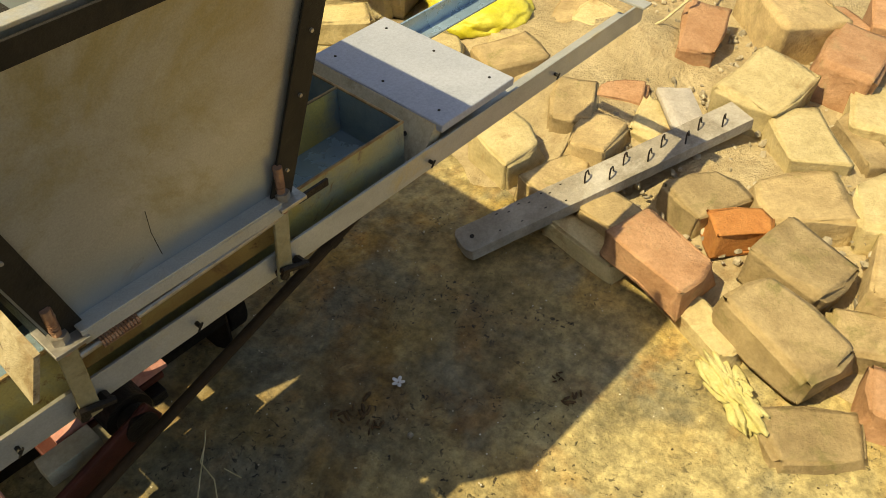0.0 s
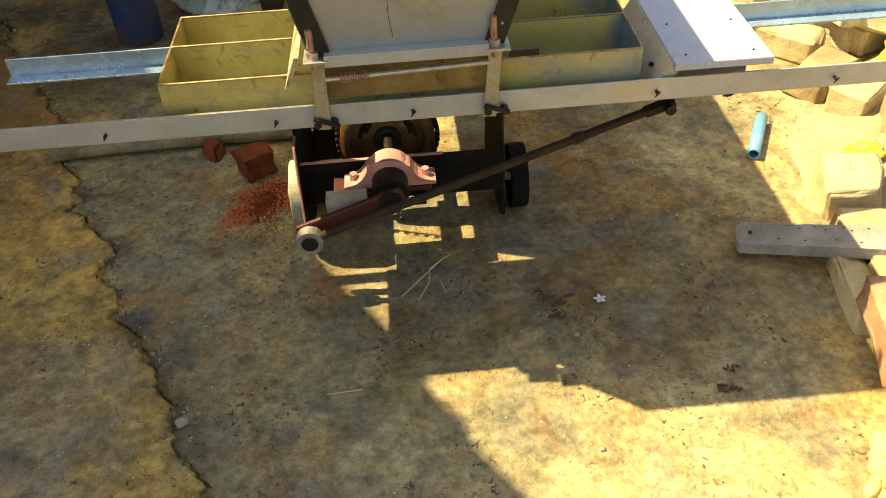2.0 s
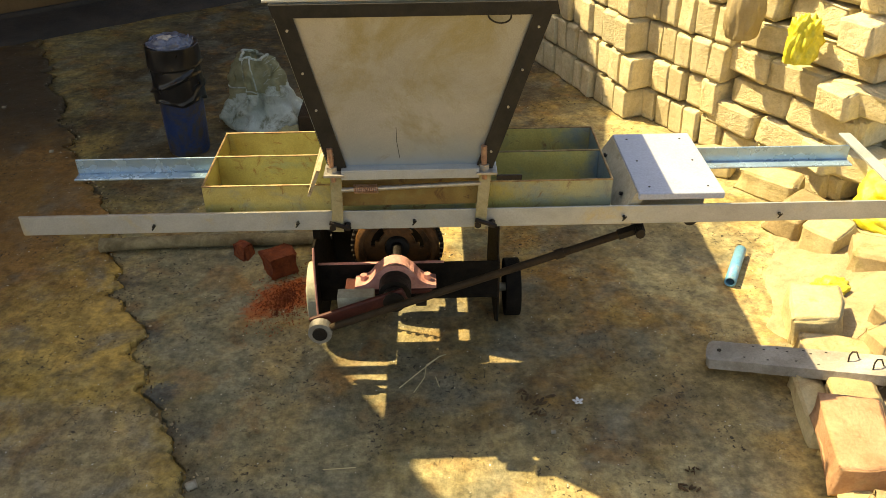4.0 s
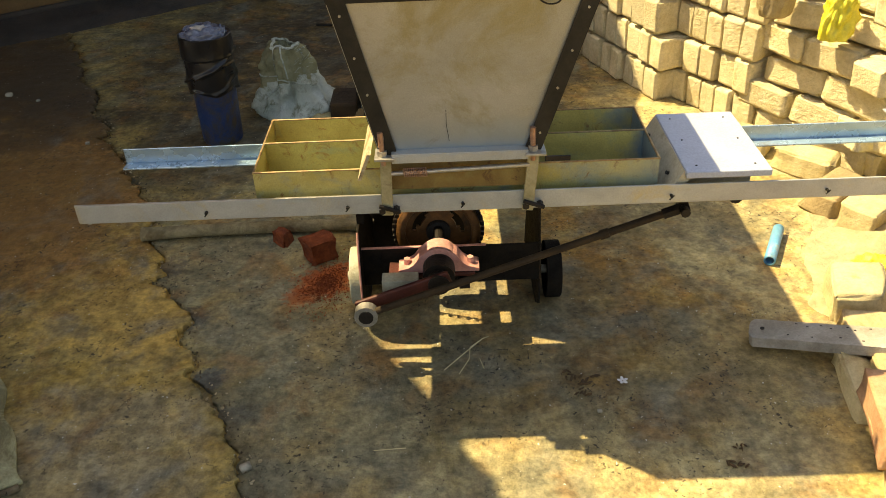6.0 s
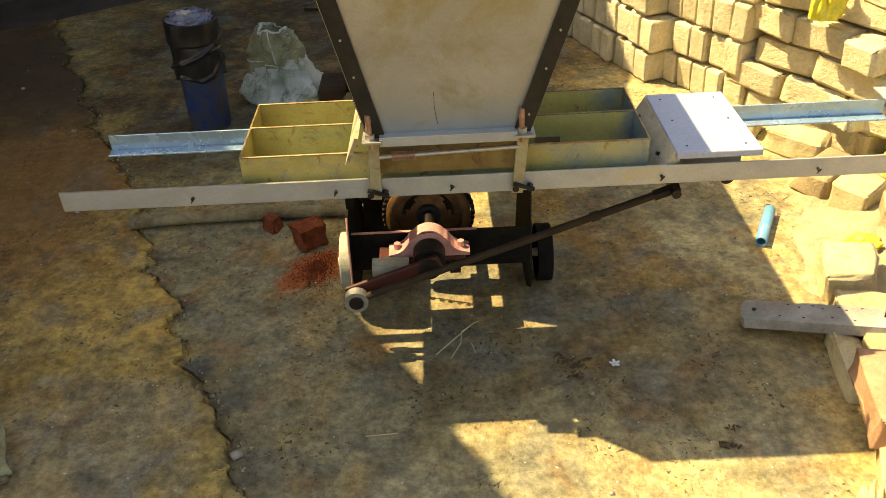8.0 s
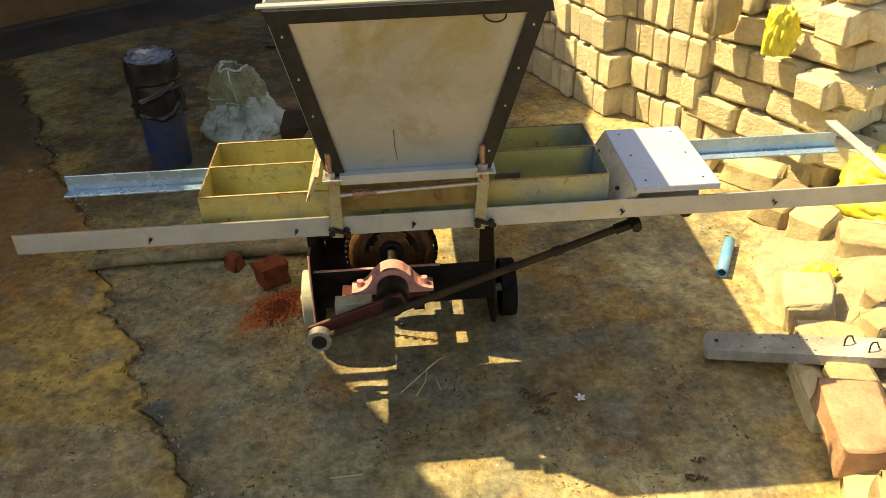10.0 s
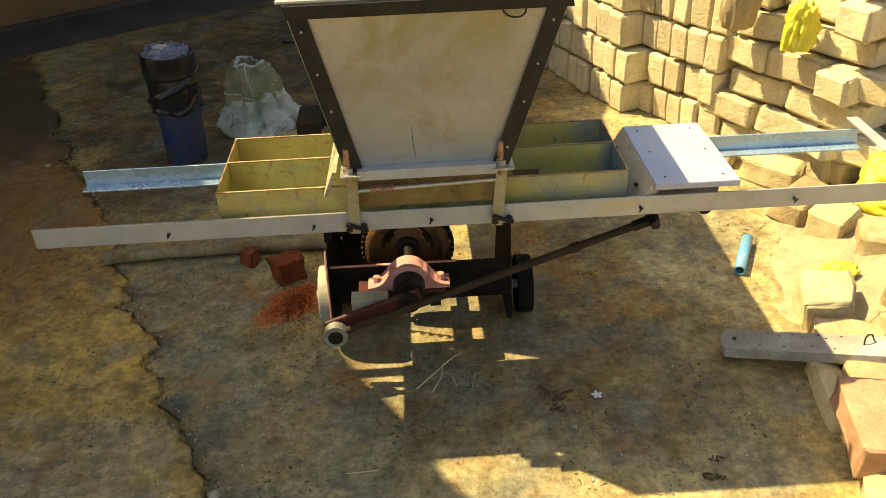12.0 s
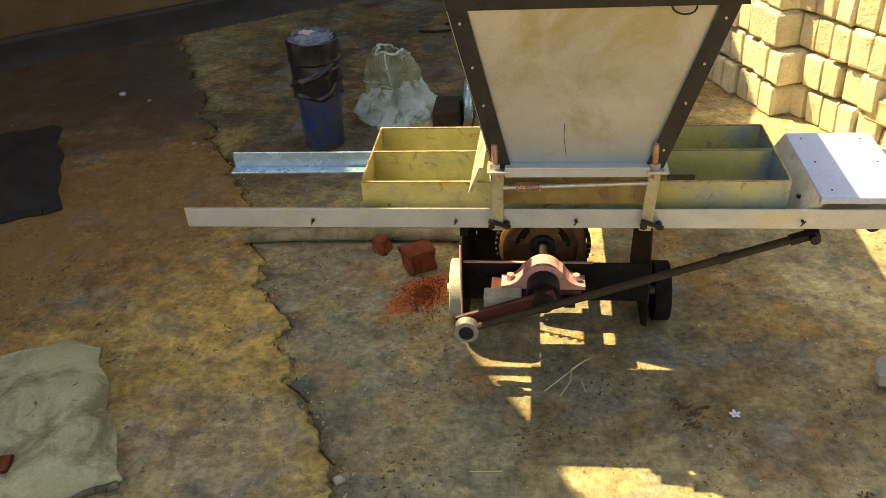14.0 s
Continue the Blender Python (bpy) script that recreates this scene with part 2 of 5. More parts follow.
M["panel"] = surface("bare steel sheet", (0.39, 0.385, 0.34), (0.50, 0.495, 0.455), 5.0, 0.36, 0.5, bump=0.04, grain=420, stain=(0.36, 0.325, 0.20),
                     stain_scale=4.2, stain_at=0.47, rust=(0.33, 0.28, 0.15), rust_at=0.62, spec=0.5)


def edge_tint(m, axis, start, full, colour, amount, wobble):
    """The sheet turns to another colour towards one edge, with a ragged border."""
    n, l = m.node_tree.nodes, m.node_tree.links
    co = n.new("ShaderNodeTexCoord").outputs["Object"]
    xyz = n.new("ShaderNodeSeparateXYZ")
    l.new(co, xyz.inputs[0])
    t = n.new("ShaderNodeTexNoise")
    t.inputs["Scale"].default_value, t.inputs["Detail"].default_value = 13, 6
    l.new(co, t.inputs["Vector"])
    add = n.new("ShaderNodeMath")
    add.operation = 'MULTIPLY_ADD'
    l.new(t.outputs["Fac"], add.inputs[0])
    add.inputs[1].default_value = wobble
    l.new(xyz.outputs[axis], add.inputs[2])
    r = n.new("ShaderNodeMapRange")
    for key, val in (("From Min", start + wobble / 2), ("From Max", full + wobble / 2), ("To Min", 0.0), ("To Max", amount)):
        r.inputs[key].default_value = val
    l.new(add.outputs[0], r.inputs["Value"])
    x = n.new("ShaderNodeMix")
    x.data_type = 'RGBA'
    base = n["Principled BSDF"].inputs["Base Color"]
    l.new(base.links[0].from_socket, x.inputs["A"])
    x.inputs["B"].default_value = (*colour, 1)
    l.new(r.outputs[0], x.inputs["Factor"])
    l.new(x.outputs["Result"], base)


# Bluish band along the panel's lower edge.
edge_tint(M["panel"], "Z", 0.825, 0.765, (0.27, 0.34, 0.40), 0.75, 0.05)
M["black_angle"] = surface("black painted angle iron", (0.014, 0.013, 0.011), (0.032, 0.028, 0.022), 20, 0.55, 0.2, bump=0.2, grain=200, rust=(0.07, 0.045, 0.025), rust_at=0.68)
M["white_angle"] = surface("grimy white painted angle", (0.38, 0.39, 0.375), (0.50, 0.51, 0.49), 9, 0.36, 0.25, bump=0.06, grain=420,
                           stain=(0.50, 0.42, 0.24), stain_scale=6, rust=(0.22, 0.13, 0.06), rust_at=0.71, spec=0.5)
# The sky's blue on the back rail is put into this base colour.
M["galv"] = surface("galvanised angle tinted sky blue", (0.30, 0.45, 0.58), (0.46, 0.63, 0.77), 8, 0.28, 0.5, bump=0.05, grain=420, stain=(0.36, 0.36, 0.32), stain_scale=6, spec=0.5)
M["tray_in"] = surface("yellow primer sheet steel", (0.47, 0.335, 0.07), (0.60, 0.46, 0.12), 12, 0.5, 0.1, bump=0.1, grain=300,
                       stain=(0.38, 0.36, 0.15), stain_scale=7, stain_at=0.58, rust=(0.38, 0.18, 0.035), rust_at=0.55, spec=0.45)
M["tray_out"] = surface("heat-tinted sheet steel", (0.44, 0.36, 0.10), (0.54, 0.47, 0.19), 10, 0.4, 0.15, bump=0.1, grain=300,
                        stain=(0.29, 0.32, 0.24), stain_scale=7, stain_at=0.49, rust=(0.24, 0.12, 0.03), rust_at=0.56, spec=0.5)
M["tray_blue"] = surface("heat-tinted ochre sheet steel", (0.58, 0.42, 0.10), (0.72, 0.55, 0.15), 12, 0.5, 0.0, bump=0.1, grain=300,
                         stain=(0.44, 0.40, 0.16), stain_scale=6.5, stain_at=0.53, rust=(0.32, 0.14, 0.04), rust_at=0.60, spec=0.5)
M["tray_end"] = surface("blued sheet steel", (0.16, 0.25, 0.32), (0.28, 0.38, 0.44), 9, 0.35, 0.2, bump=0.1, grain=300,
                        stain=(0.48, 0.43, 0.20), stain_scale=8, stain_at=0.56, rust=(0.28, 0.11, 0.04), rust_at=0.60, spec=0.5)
edge_tint(M["tray_blue"], "X", 0.34, 0.42, (0.10, 0.19, 0.26), 0.85, 0.28)
edge_tint(M["tray_out"], "X", 0.26, 0.40, (0.20, 0.27, 0.27), 0.6, 0.25)
M["gate"] = surface("dark brown sheet steel", (0.15, 0.09, 0.028), (0.26, 0.18, 0.06), 9, 0.5, 0.1, bump=0.1, grain=300, stain=(0.24, 0.22, 0.09), stain_scale=6, rust=(0.10, 0.045, 0.018), rust_at=0.58, spec=0.4)
M["rim"] = surface("rusty cut edge", (0.20, 0.11, 0.05), (0.50, 0.36, 0.17), 30, 0.5, 0.3, bump=0.1)
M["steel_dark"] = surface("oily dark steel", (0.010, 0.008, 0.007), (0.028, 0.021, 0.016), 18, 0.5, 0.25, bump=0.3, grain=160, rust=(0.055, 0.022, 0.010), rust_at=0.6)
M["grease"] = surface("black grease on steel", (0.008, 0.007, 0.006), (0.020, 0.016, 0.012), 18, 0.85, 0.0, bump=0.3, grain=160, rust=(0.035, 0.016, 0.008), rust_at=0.6, spec=0.08)
M["maroon"] = surface("maroon oxide paint", (0.055, 0.013, 0.009), (0.10, 0.024, 0.016), 14, 0.55, bump=0.2, grain=160, rust=(0.05, 0.03, 0.02), rust_at=0.62)
M["pink"] = surface("faded pink oxide cast iron", (0.50, 0.22, 0.19), (0.66, 0.34, 0.29), 25, 0.6, bump=0.3, grain=140, rust=(0.16, 0.06, 0.04), rust_at=0.68)
M["rod"] = surface("greasy brown steel bar", (0.030, 0.021, 0.013), (0.062, 0.040, 0.022), 14, 0.72, 0.0, bump=0.25, grain=150, spec=0.15)
M["rusty"] = surface("rusty cast iron", (0.09, 0.042, 0.016), (0.25, 0.11, 0.036), 16, 0.5, 0.4, bump=0.4, grain=120, stain=(0.05, 0.035, 0.02), stain_scale=10, spec=0.5)
M["bolt"] = surface("dull bolt steel", (0.40, 0.37, 0.32), (0.56, 0.53, 0.48), 40, 0.4, 0.7, bump=0.1, grain=200)
M["copper_rod"] = surface("pinkish threaded steel", (0.36, 0.20, 0.13), (0.52, 0.33, 0.23), 40, 0.45, 0.5, bump=0.2, grain=200)
M["cream"] = surface("cream flat bar", (0.50, 0.44, 0.30), (0.66, 0.60, 0.45), 18, 0.55, bump=0.2, grain=140, rust=(0.22, 0.12, 0.05), rust_at=0.66)
M["sheet_white"] = surface("white painted plate", (0.36, 0.39, 0.46), (0.43, 0.46, 0.54), 6, 0.4, bump=0.05, grain=200, rust=(0.30, 0.26, 0.20), rust_at=0.75, spec=0.4)
M["ply"] = surface("pale dirty plywood", (0.46, 0.40, 0.27), (0.60, 0.54, 0.40), 9, 0.75, bump=0.25, grain=160, stain=(0.31, 0.25, 0.15), stain_scale=8, rust=(0.16, 0.11, 0.06), rust_at=0.63)
M["old_bar"] = surface("rust-bitten cream flat bar", (0.34, 0.27, 0.15), (0.58, 0.50, 0.34), 22, 0.6, bump=0.35, grain=140, stain=(0.24, 0.15, 0.07), stain_scale=12, stain_at=0.5, rust=(0.10, 0.055, 0.03), rust_at=0.58)
M["blue_paint"] = surface("blue plastic", (0.009, 0.030, 0.11), (0.020, 0.062, 0.21), 7, 0.45, bump=0.1, grain=120, stain=(0.07, 0.058, 0.038), stain_scale=8, stain_at=0.42)
M["light_blue"] = surface("light blue plastic pipe", (0.10, 0.33, 0.54), (0.18, 0.45, 0.64), 16, 0.4, bump=0.1, grain=150, stain=(0.40, 0.42, 0.36), stain_scale=20)
M["black_bag"] = surface("black polythene", (0.006, 0.0065, 0.009), (0.013, 0.014, 0.018), 6, 0.32, bump=0.05, grain=40, spec=0.5)
M["sackcloth"] = surface("grey-green woven sack", (0.40, 0.46, 0.40), (0.72, 0.78, 0.72), 6, 0.8, bump=0.5, grain=260, stain=(0.19, 0.20, 0.12), stain_scale=13, stain_at=0.50, rust=(0.12, 0.12, 0.075), rust_at=0.64)
M["yellow_sack"] = surface("bright yellow polythene", (0.64, 0.58, 0.04), (0.80, 0.74, 0.12), 10, 0.4, bump=0.3, grain=90, stain=(0.48, 0.44, 0.10), stain_scale=7, spec=0.5)
M["faded_cloth"] = surface("faded yellow woven strip", (0.60, 0.53, 0.20), (0.74, 0.67, 0.34), 20, 0.9, bump=0.5, grain=260)
M["jute"] = surface("brown jute sack", (0.44, 0.33, 0.17), (0.58, 0.46, 0.26), 12, 0.95, bump=0.7, grain=260)
M["board"] = surface("grey weathered board", (0.25, 0.22, 0.175), (0.43, 0.39, 0.33), 10, 0.85, bump=0.5, grain=150, stain=(0.55, 0.52, 0.47), stain_scale=4, stain_at=0.53,
                     rust=(0.14, 0.12, 0.10), rust_at=0.66)
M["log"] = surface("barked pole", (0.20, 0.155, 0.08), (0.42, 0.34, 0.19), 14, 0.85, bump=0.7, grain=120, stain=(0.20, 0.14, 0.065), stain_scale=11, stain_at=0.52)
M["red_lump"] = surface("crumbly red oxide clay", (0.20, 0.042, 0.016), (0.36, 0.09, 0.028), 30, 0.97, bump=0.9, grain=120)
M["mat"] = surface("pale grey cement sack", (0.43, 0.39, 0.20), (0.60, 0.55, 0.31), 5, 0.85, bump=0.5, grain=130, stain=(0.24, 0.20, 0.095), stain_scale=6, stain_at=0.47, rust=(0.12, 0.10, 0.06), rust_at=0.62)
M["rubber"] = surface("dark rubber", (0.02, 0.018, 0.016), (0.045, 0.04, 0.035), 12, 0.7, bump=0.2, grain=100)
M["wheel_white"] = surface("grimy cream wheel", (0.38, 0.355, 0.25), (0.52, 0.50, 0.39), 14, 0.6, bump=0.2, grain=120, rust=(0.26, 0.20, 0.12), rust_at=0.66)
M["petal"] = surface("white petal", (0.78, 0.76, 0.76), (0.86, 0.84, 0.84), 40, 0.6, bump=0.0)
M["straw"] = surface("dry straw", (0.55, 0.46, 0.24), (0.70, 0.60, 0.36), 40, 0.8, bump=0.1)
M["paper"] = surface("white paint-stained offcut", (0.42, 0.38, 0.33), (0.58, 0.54, 0.50), 9, 0.7, bump=0.2, grain=100, stain=(0.48, 0.40, 0.30), stain_scale=9)
M["roof"] = surface("rusty overhead sheet", (0.20, 0.13, 0.08), (0.34, 0.26, 0.19), 3, 0.6, 0.3, bump=0.2)
M["crumb"] = surface("dark soil crumb", (0.085, 0.065, 0.04), (0.19, 0.14, 0.08), 40, 0.95, bump=0.3, vary=0.4, island=True)
M["clamp_paint"] = surface("grimy ochre flat bar", (0.30, 0.255, 0.13), (0.45, 0.40, 0.25), 18, 0.55, 0.1, bump=0.2, grain=150, rust=(0.14, 0.08, 0.035), rust_at=0.58)
M["bag_top"] = surface("blue-black polythene with sky sheen", (0.04, 0.05, 0.09), (0.22, 0.26, 0.36), 9, 0.3, bump=0.3, grain=60, spec=0.8)
M["sack_dark"] = surface("olive inside of a woven sack", (0.20, 0.20, 0.11), (0.36, 0.355, 0.22), 9, 0.85, bump=0.5, grain=260)
M["tarp"] = surface("dark brown tarpaulin", (0.018, 0.015, 0.012), (0.035, 0.028, 0.022), 8, 0.8, bump=0.4, grain=120)
M["leaf"] = surface("dry brown leaf", (0.07, 0.04, 0.02), (0.15, 0.09, 0.04), 40, 0.9, bump=0.3)


# ---- mesh helpers ----
def link_bm(name, bm, material, smooth=False):
    me = bpy.data.meshes.new(name)
    bmesh.ops.recalc_face_normals(bm, faces=bm.faces)
    bm.to_mesh(me)
    bm.free()
    if smooth:
        for p in me.polygons:
            p.use_smooth = True
    me.materials.append(M[material])
    return new(name, me)


def part(name, bm, material, parent, label="", smooth=False):
    ob = link_bm(name, bm, material, smooth)
    ob.parent = parent
    if label:
        ob["label"] = label
    return ob


def thing(name, label, category, at=(0, 0, 0), rz=0, group="", kind=""):
    ob = new(name)
    ob.matrix_world = pose(*at, 0, 0, rz)
    return tagged(ob, label, category, group, kind)


def box(bm, lo, hi, bevel=0.0, m=None):
    c = [(a + b) / 2 for a, b in zip(lo, hi)]
    s = [abs(b - a) for a, b in zip(lo, hi)]
    r = bmesh.ops.create_cube(bm, size=1, matrix=(m or Matrix()) @ Matrix.Translation(c) @ Matrix.Diagonal((*s, 1)))
    if bevel > 0:
        edges = list({e for v in r["verts"] for e in v.link_edges})
        bmesh.ops.bevel(bm, geom=edges, offset=bevel, segments=2, affect='EDGES', profile=0.5)
    return bm


def new_box(lo, hi, bevel=0.0015, m=None):
    return box(bmesh.new(), lo, hi, bevel, m)


def rod_between(bm, a, b, r, seg=12, r2=None):
    a, b = Vector(a), Vector(b)
    d = b - a
    m = Matrix.Translation((a + b) / 2) @ d.to_track_quat("Z", "Y").to_matrix().to_4x4()
    bmesh.ops.create_cone(bm, cap_ends=True, segments=seg, radius1=r, radius2=r if r2 is None else r2, depth=d.length, matrix=m)
    return bm


def lathe(bm, rows, seg=32, m=None):
    """A turned form from (radius, height) rows about z."""
    rings = []
    for r, z in rows:
        rings.append([bm.verts.new((r * math.cos(2 * math.pi * i / seg), r * math.sin(2 * math.pi * i / seg), z)) for i in range(seg)])
    for a, b in zip(rings, rings[1:]):
        for i in range(seg):
            bm.faces.new((a[i], a[(i + 1) % seg], b[(i + 1) % seg], b[i]))
    if m:
        bmesh.ops.transform(bm, matrix=m, verts=[v for ring in rings for v in ring])
    return bm


def wire(bm, pts, r, seg=6):
    for a, b in zip(pts, pts[1:]):
        rod_between(bm, a, b, r, seg)
    return bm


def rough_block(lx, ly, lz, seed, cuts=3, wear=0.008, corner=0.16):
    """A worn brick: a box cut into a grid, its corners rubbed off, its faces uneven. Base at z = 0."""
    bm = bmesh.new()
    bmesh.ops.create_cube(bm, size=1)
    bmesh.ops.subdivide_edges(bm, edges=bm.edges, cuts=cuts, use_grid_fill=True)
    snap = {1: (0,), 2: (-0.9, 0.9), 3: (-0.9, 0.0, 0.9), 4: (-0.93, -0.35, 0.35, 0.93), 5: (-0.94, -0.80, 0.0, 0.80, 0.94)}[cuts]
    for v in bm.verts:
        p = v.co * 2
        for ax in range(3):
            if abs(p[ax]) < 0.99:
                p[ax] = snap[min(cuts - 1, max(0, round((p[ax] + 1) / 2 * (cuts + 1)) - 1))]
        k = sum(abs(c) > 0.99 for c in p)
        q = Vector((p.x * lx / 2, p.y * ly / 2, p.z * lz / 2))
        f = noise.noise(q * 18 + Vector((seed * 7.3, seed * 3.1, 0)))
        g = noise.noise(q * 5 + Vector((seed * 2.3, 0, seed * 5.7)))
        if k >= 2:
            q -= Vector([c if abs(c) > 0.99 else 0 for c in p]) * (wear * (0.45 + 1.3 * max(0, f + g)) * (1 if k == 2 else 1.4))
        q += Vector([c if abs(c) > 0.99 else 0 for c in p]) * (wear * 0.7 * f + wear * 1.5 * g)
        v.co = q + Vector((0, 0, lz / 2))
    return bm


# ---- large structure ----
CRACK = [(-3.4, 7.2), (-2.5, 5.3), (-1.9, 4.1), (-1.59, 3.48), (-1.42, 3.16), (-1.34, 3.0), (-1.20, 2.68), (-1.10, 2.44), (-0.94, 2.24), (-0.89, 2.08), (-0.84, 1.96),
         (-0.78, 1.86), (-0.72, 1.72), (-0.66, 1.60), (-0.60, 1.42), (-0.52, 1.20), (-0.46, 0.8), (-0.5, 0.2), (-0.4, -1.0), (-0.5, -2.0)]


def crack_x(y):
    for (x0, y0), (x1, y1) in zip(CRACK, CRACK[1:]):
        if y1 <= y <= y0:
            return x0 + (x1 - x0) * (y - y0) / (y1 - y0)
    return CRACK[0][0] if y > CRACK[0][1] else CRACK[-1][0]


bm = bmesh.new()
xs = [-60, -20, -9, -5] + [-4 + 0.12 * i for i in range(60)] + [4, 6, 10, 25, 60]
ys = [-60, -20, -8, -4] + [-2 + 0.12 * i for i in range(72)] + [8, 12, 30, 60]
grid = {}
for i, x in enumerate(xs):
    for j, y in enumerate(ys):
        z = -0.012 + 0.006 * noise.noise(Vector((x * 1.3, y * 1.3, 0))) + 0.004 * noise.noise(Vector((x * 5, y * 5, 3)))
        grid[i, j] = bm.verts.new((x, y, min(z, -0.004)))
for i in range(len(xs) - 1):
    for j in range(len(ys) - 1):
        bm.faces.new((grid[i, j], grid[i + 1, j], grid[i + 1, j + 1], grid[i, j + 1]))
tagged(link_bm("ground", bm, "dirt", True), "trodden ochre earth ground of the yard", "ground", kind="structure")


def slab(name, side, label, material, z_top):
    """A poured floor slab on one side of the crack, with a broken edge along it."""
    bm = bmesh.new()
    rows = []
    y = -2.0
    while y <= 7.2:
        e = crack_x(y) + 0.075 * noise.noise(Vector((y * 6, 1.7, 0))) + 0.048 * noise.noise(Vector((y * 17, 4.7, 0))) + 0.020 * noise.noise(Vector((y * 61, 2.7, 0)))
        gap = 0.0018 + 0.050 * max(0, noise.noise(Vector((y * 4.3, 9.1, side * 3)))) + 0.010 * max(0, noise.noise(Vector((y * 40, 3.1, side))))
        far = 2.6 if side > 0 else -4.5
        row = []
        for k in range(18):
            f = (k / 17) ** 1.6
            x = e + side * gap + (far - e) * f
            z = z_top + 0.0025 * noise.noise(Vector((x * 2, y * 2, 5)))
            row.append(bm.verts.new((x, y, z)))
        low = bm.verts.new((e + side * (gap - 0.004), y, -0.03))
        rows.append([low] + row)
        y += 0.011
    for a, b in zip(rows, rows[1:]):
        for k in range(len(a) - 1):
            bm.faces.new((a[k], a[k + 1], b[k + 1], b[k]))
    ob = link_bm(name, bm, material, False)
    for p in ob.data.polygons:
        p.use_smooth = abs(p.normal.z) > 0.9
    return tagged(ob, label, "floor", kind="structure")


slab("floor_concrete", 1, "oil-stained grey-brown concrete yard floor, darkened for shade, with a broken edge", "slab", 0.0)
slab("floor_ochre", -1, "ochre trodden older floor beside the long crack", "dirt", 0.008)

# house wall with its dark plinth, and an unseen overhead sheet added to shade the yard
wa, wb = Vector((-5.6, 2.9, 0)), Vector((0.6, 7.35, 0))
wd = (wb - wa).normalized()
ang = math.degrees(math.atan2(wd.y, wd.x))
wl = (wb - wa).length
wall = tagged(new("wall_house"), "brown mud-plastered house wall above a dark plinth", "wall", kind="structure")
wall.matrix_world = pose(wa.x, wa.y, 0, 0, 0, ang)
bm = bmesh.new()
nx, nz = 60, 26
vs = {}
for i in range(nx + 1):
    for j in range(nz + 1):
        x, z = wl * i / nx, 2.8 * j / nz
        vs[i, j] = bm.verts.new((x, 0.015 * noise.noise(Vector((x * 2, z * 2, 0))), z))
for i in range(nx):
    for j in range(nz):
        bm.faces.new((vs[i, j], vs[i + 1, j], vs[i + 1, j + 1], vs[i, j + 1]))
box(bm, (0, 0.03, 0), (wl, 0.22, 2.8))
part("plaster", bm, "plaster", wall, smooth=False)
part("plinth", new_box((0, -0.05, -0.02), (wl, -0.018, 0.10), 0.01), "plinth", wall, "near-black plinth along the wall")

bm = bmesh.new()
va = []
for i in range(81):
    x = wl * i / 80
    d = 0.34 + 0.10 * noise.noise(Vector((x * 1.7, 3, 0))) + 0.05 * noise.noise(Vector((x * 6, 3, 0)))
    va.append([bm.verts.new((x, -0.0505, 0.075)), bm.verts.new((x, -d * 0.5, 0.045)), bm.verts.new((x, -d, 0.018)), bm.verts.new((x, -d - 0.02, -0.02))])
for a, b in zip(va, va[1:]):
    for k in range(3):
        bm.faces.new((a[k], a[k + 1], b[k + 1], b[k]))
part("apron", bm, "plinth", wall, "dark sloping apron at the wall's foot", True)

# unseen sheet added overhead: its outline, as the sun lays it on the ground, shades the yard
SHADE_Z = 2.6
back_to_sun = Vector((-SUN_DIR.x / SUN_DIR.z * -SHADE_Z, -SUN_DIR.y / SUN_DIR.z * -SHADE_Z, 0))
EDGE = [(0.95, -0.9), (0.42, 0.75), (0.17, 1.14), (0.09, 1.25), (0.038, 1.32), (0.018, 1.37), (0.012, 1.415), (-0.03, 1.455), (-0.06, 1.51), (-0.068, 1.58), (-0.13, 1.68), (-0.25, 1.86), (-0.335, 2.02), (-0.34, 2.25), (-0.20, 2.55), (0.05, 2.85), (0.45, 3.1), (0.74, 3.3),
        (0.80, 3.60), (0.93, 3.9), (1.0, 4.7), (1.0, 6.6)]
bm = bmesh.new()
lowv, topv = [], []
for x, y in EDGE + [(-2.0, 7.0), (-6.5, 5.0), (-6.5, -0.9)]:
    p = Vector((x, y, 0)) + back_to_sun
    lowv.append(bm.verts.new((p.x, p.y, SHADE_Z)))
    topv.append(bm.verts.new((p.x, p.y, SHADE_Z + 0.012)))
bm.faces.new(lowv), bm.faces.new(topv[::-1])
for i in range(len(lowv)):
    j = (i + 1) % len(lowv)
    bm.faces.new((lowv[i], lowv[j], topv[j], topv[i]))
tagged(link_bm("roof_awning", bm, "roof"), "unseen overhead sheet outlined to shade the yard", "roof", kind="structure")


# ---- the machine ----
machine = thing("brick_making_machine", "home-built steel machine with hopper, rails and crank", "machine")
RX0, RX1 = -0.915, 1.09


def rail(name, up_at, flat_to, z0, z1, material, label):
    bm = new_box((RX0, up_at - 0.0025, z0), (RX1, up_at + 0.0025, z1), 0.0012)
    box(bm, (RX0, min(up_at, flat_to), z0 - 0.004), (RX1, max(up_at, flat_to), z0 + 0.0005), 0.001)
    return part(name, bm, material, machine, label)


front_rail = rail("front_rail", 1.682, 1.735, 0.588, 0.632, "white_angle", "grimy white painted angle-iron rail")
back_rail = rail("back_rail", 2.022, 1.986, 0.566, 0.606, "galv", "galvanised angle-iron rail with sky blue in its colour")
part("cross_member", new_box((1.055, 1.66, 0.632), (1.085, 2.030, 0.637), 0.001), "white_angle", machine, "white cross strip joining the rail ends")
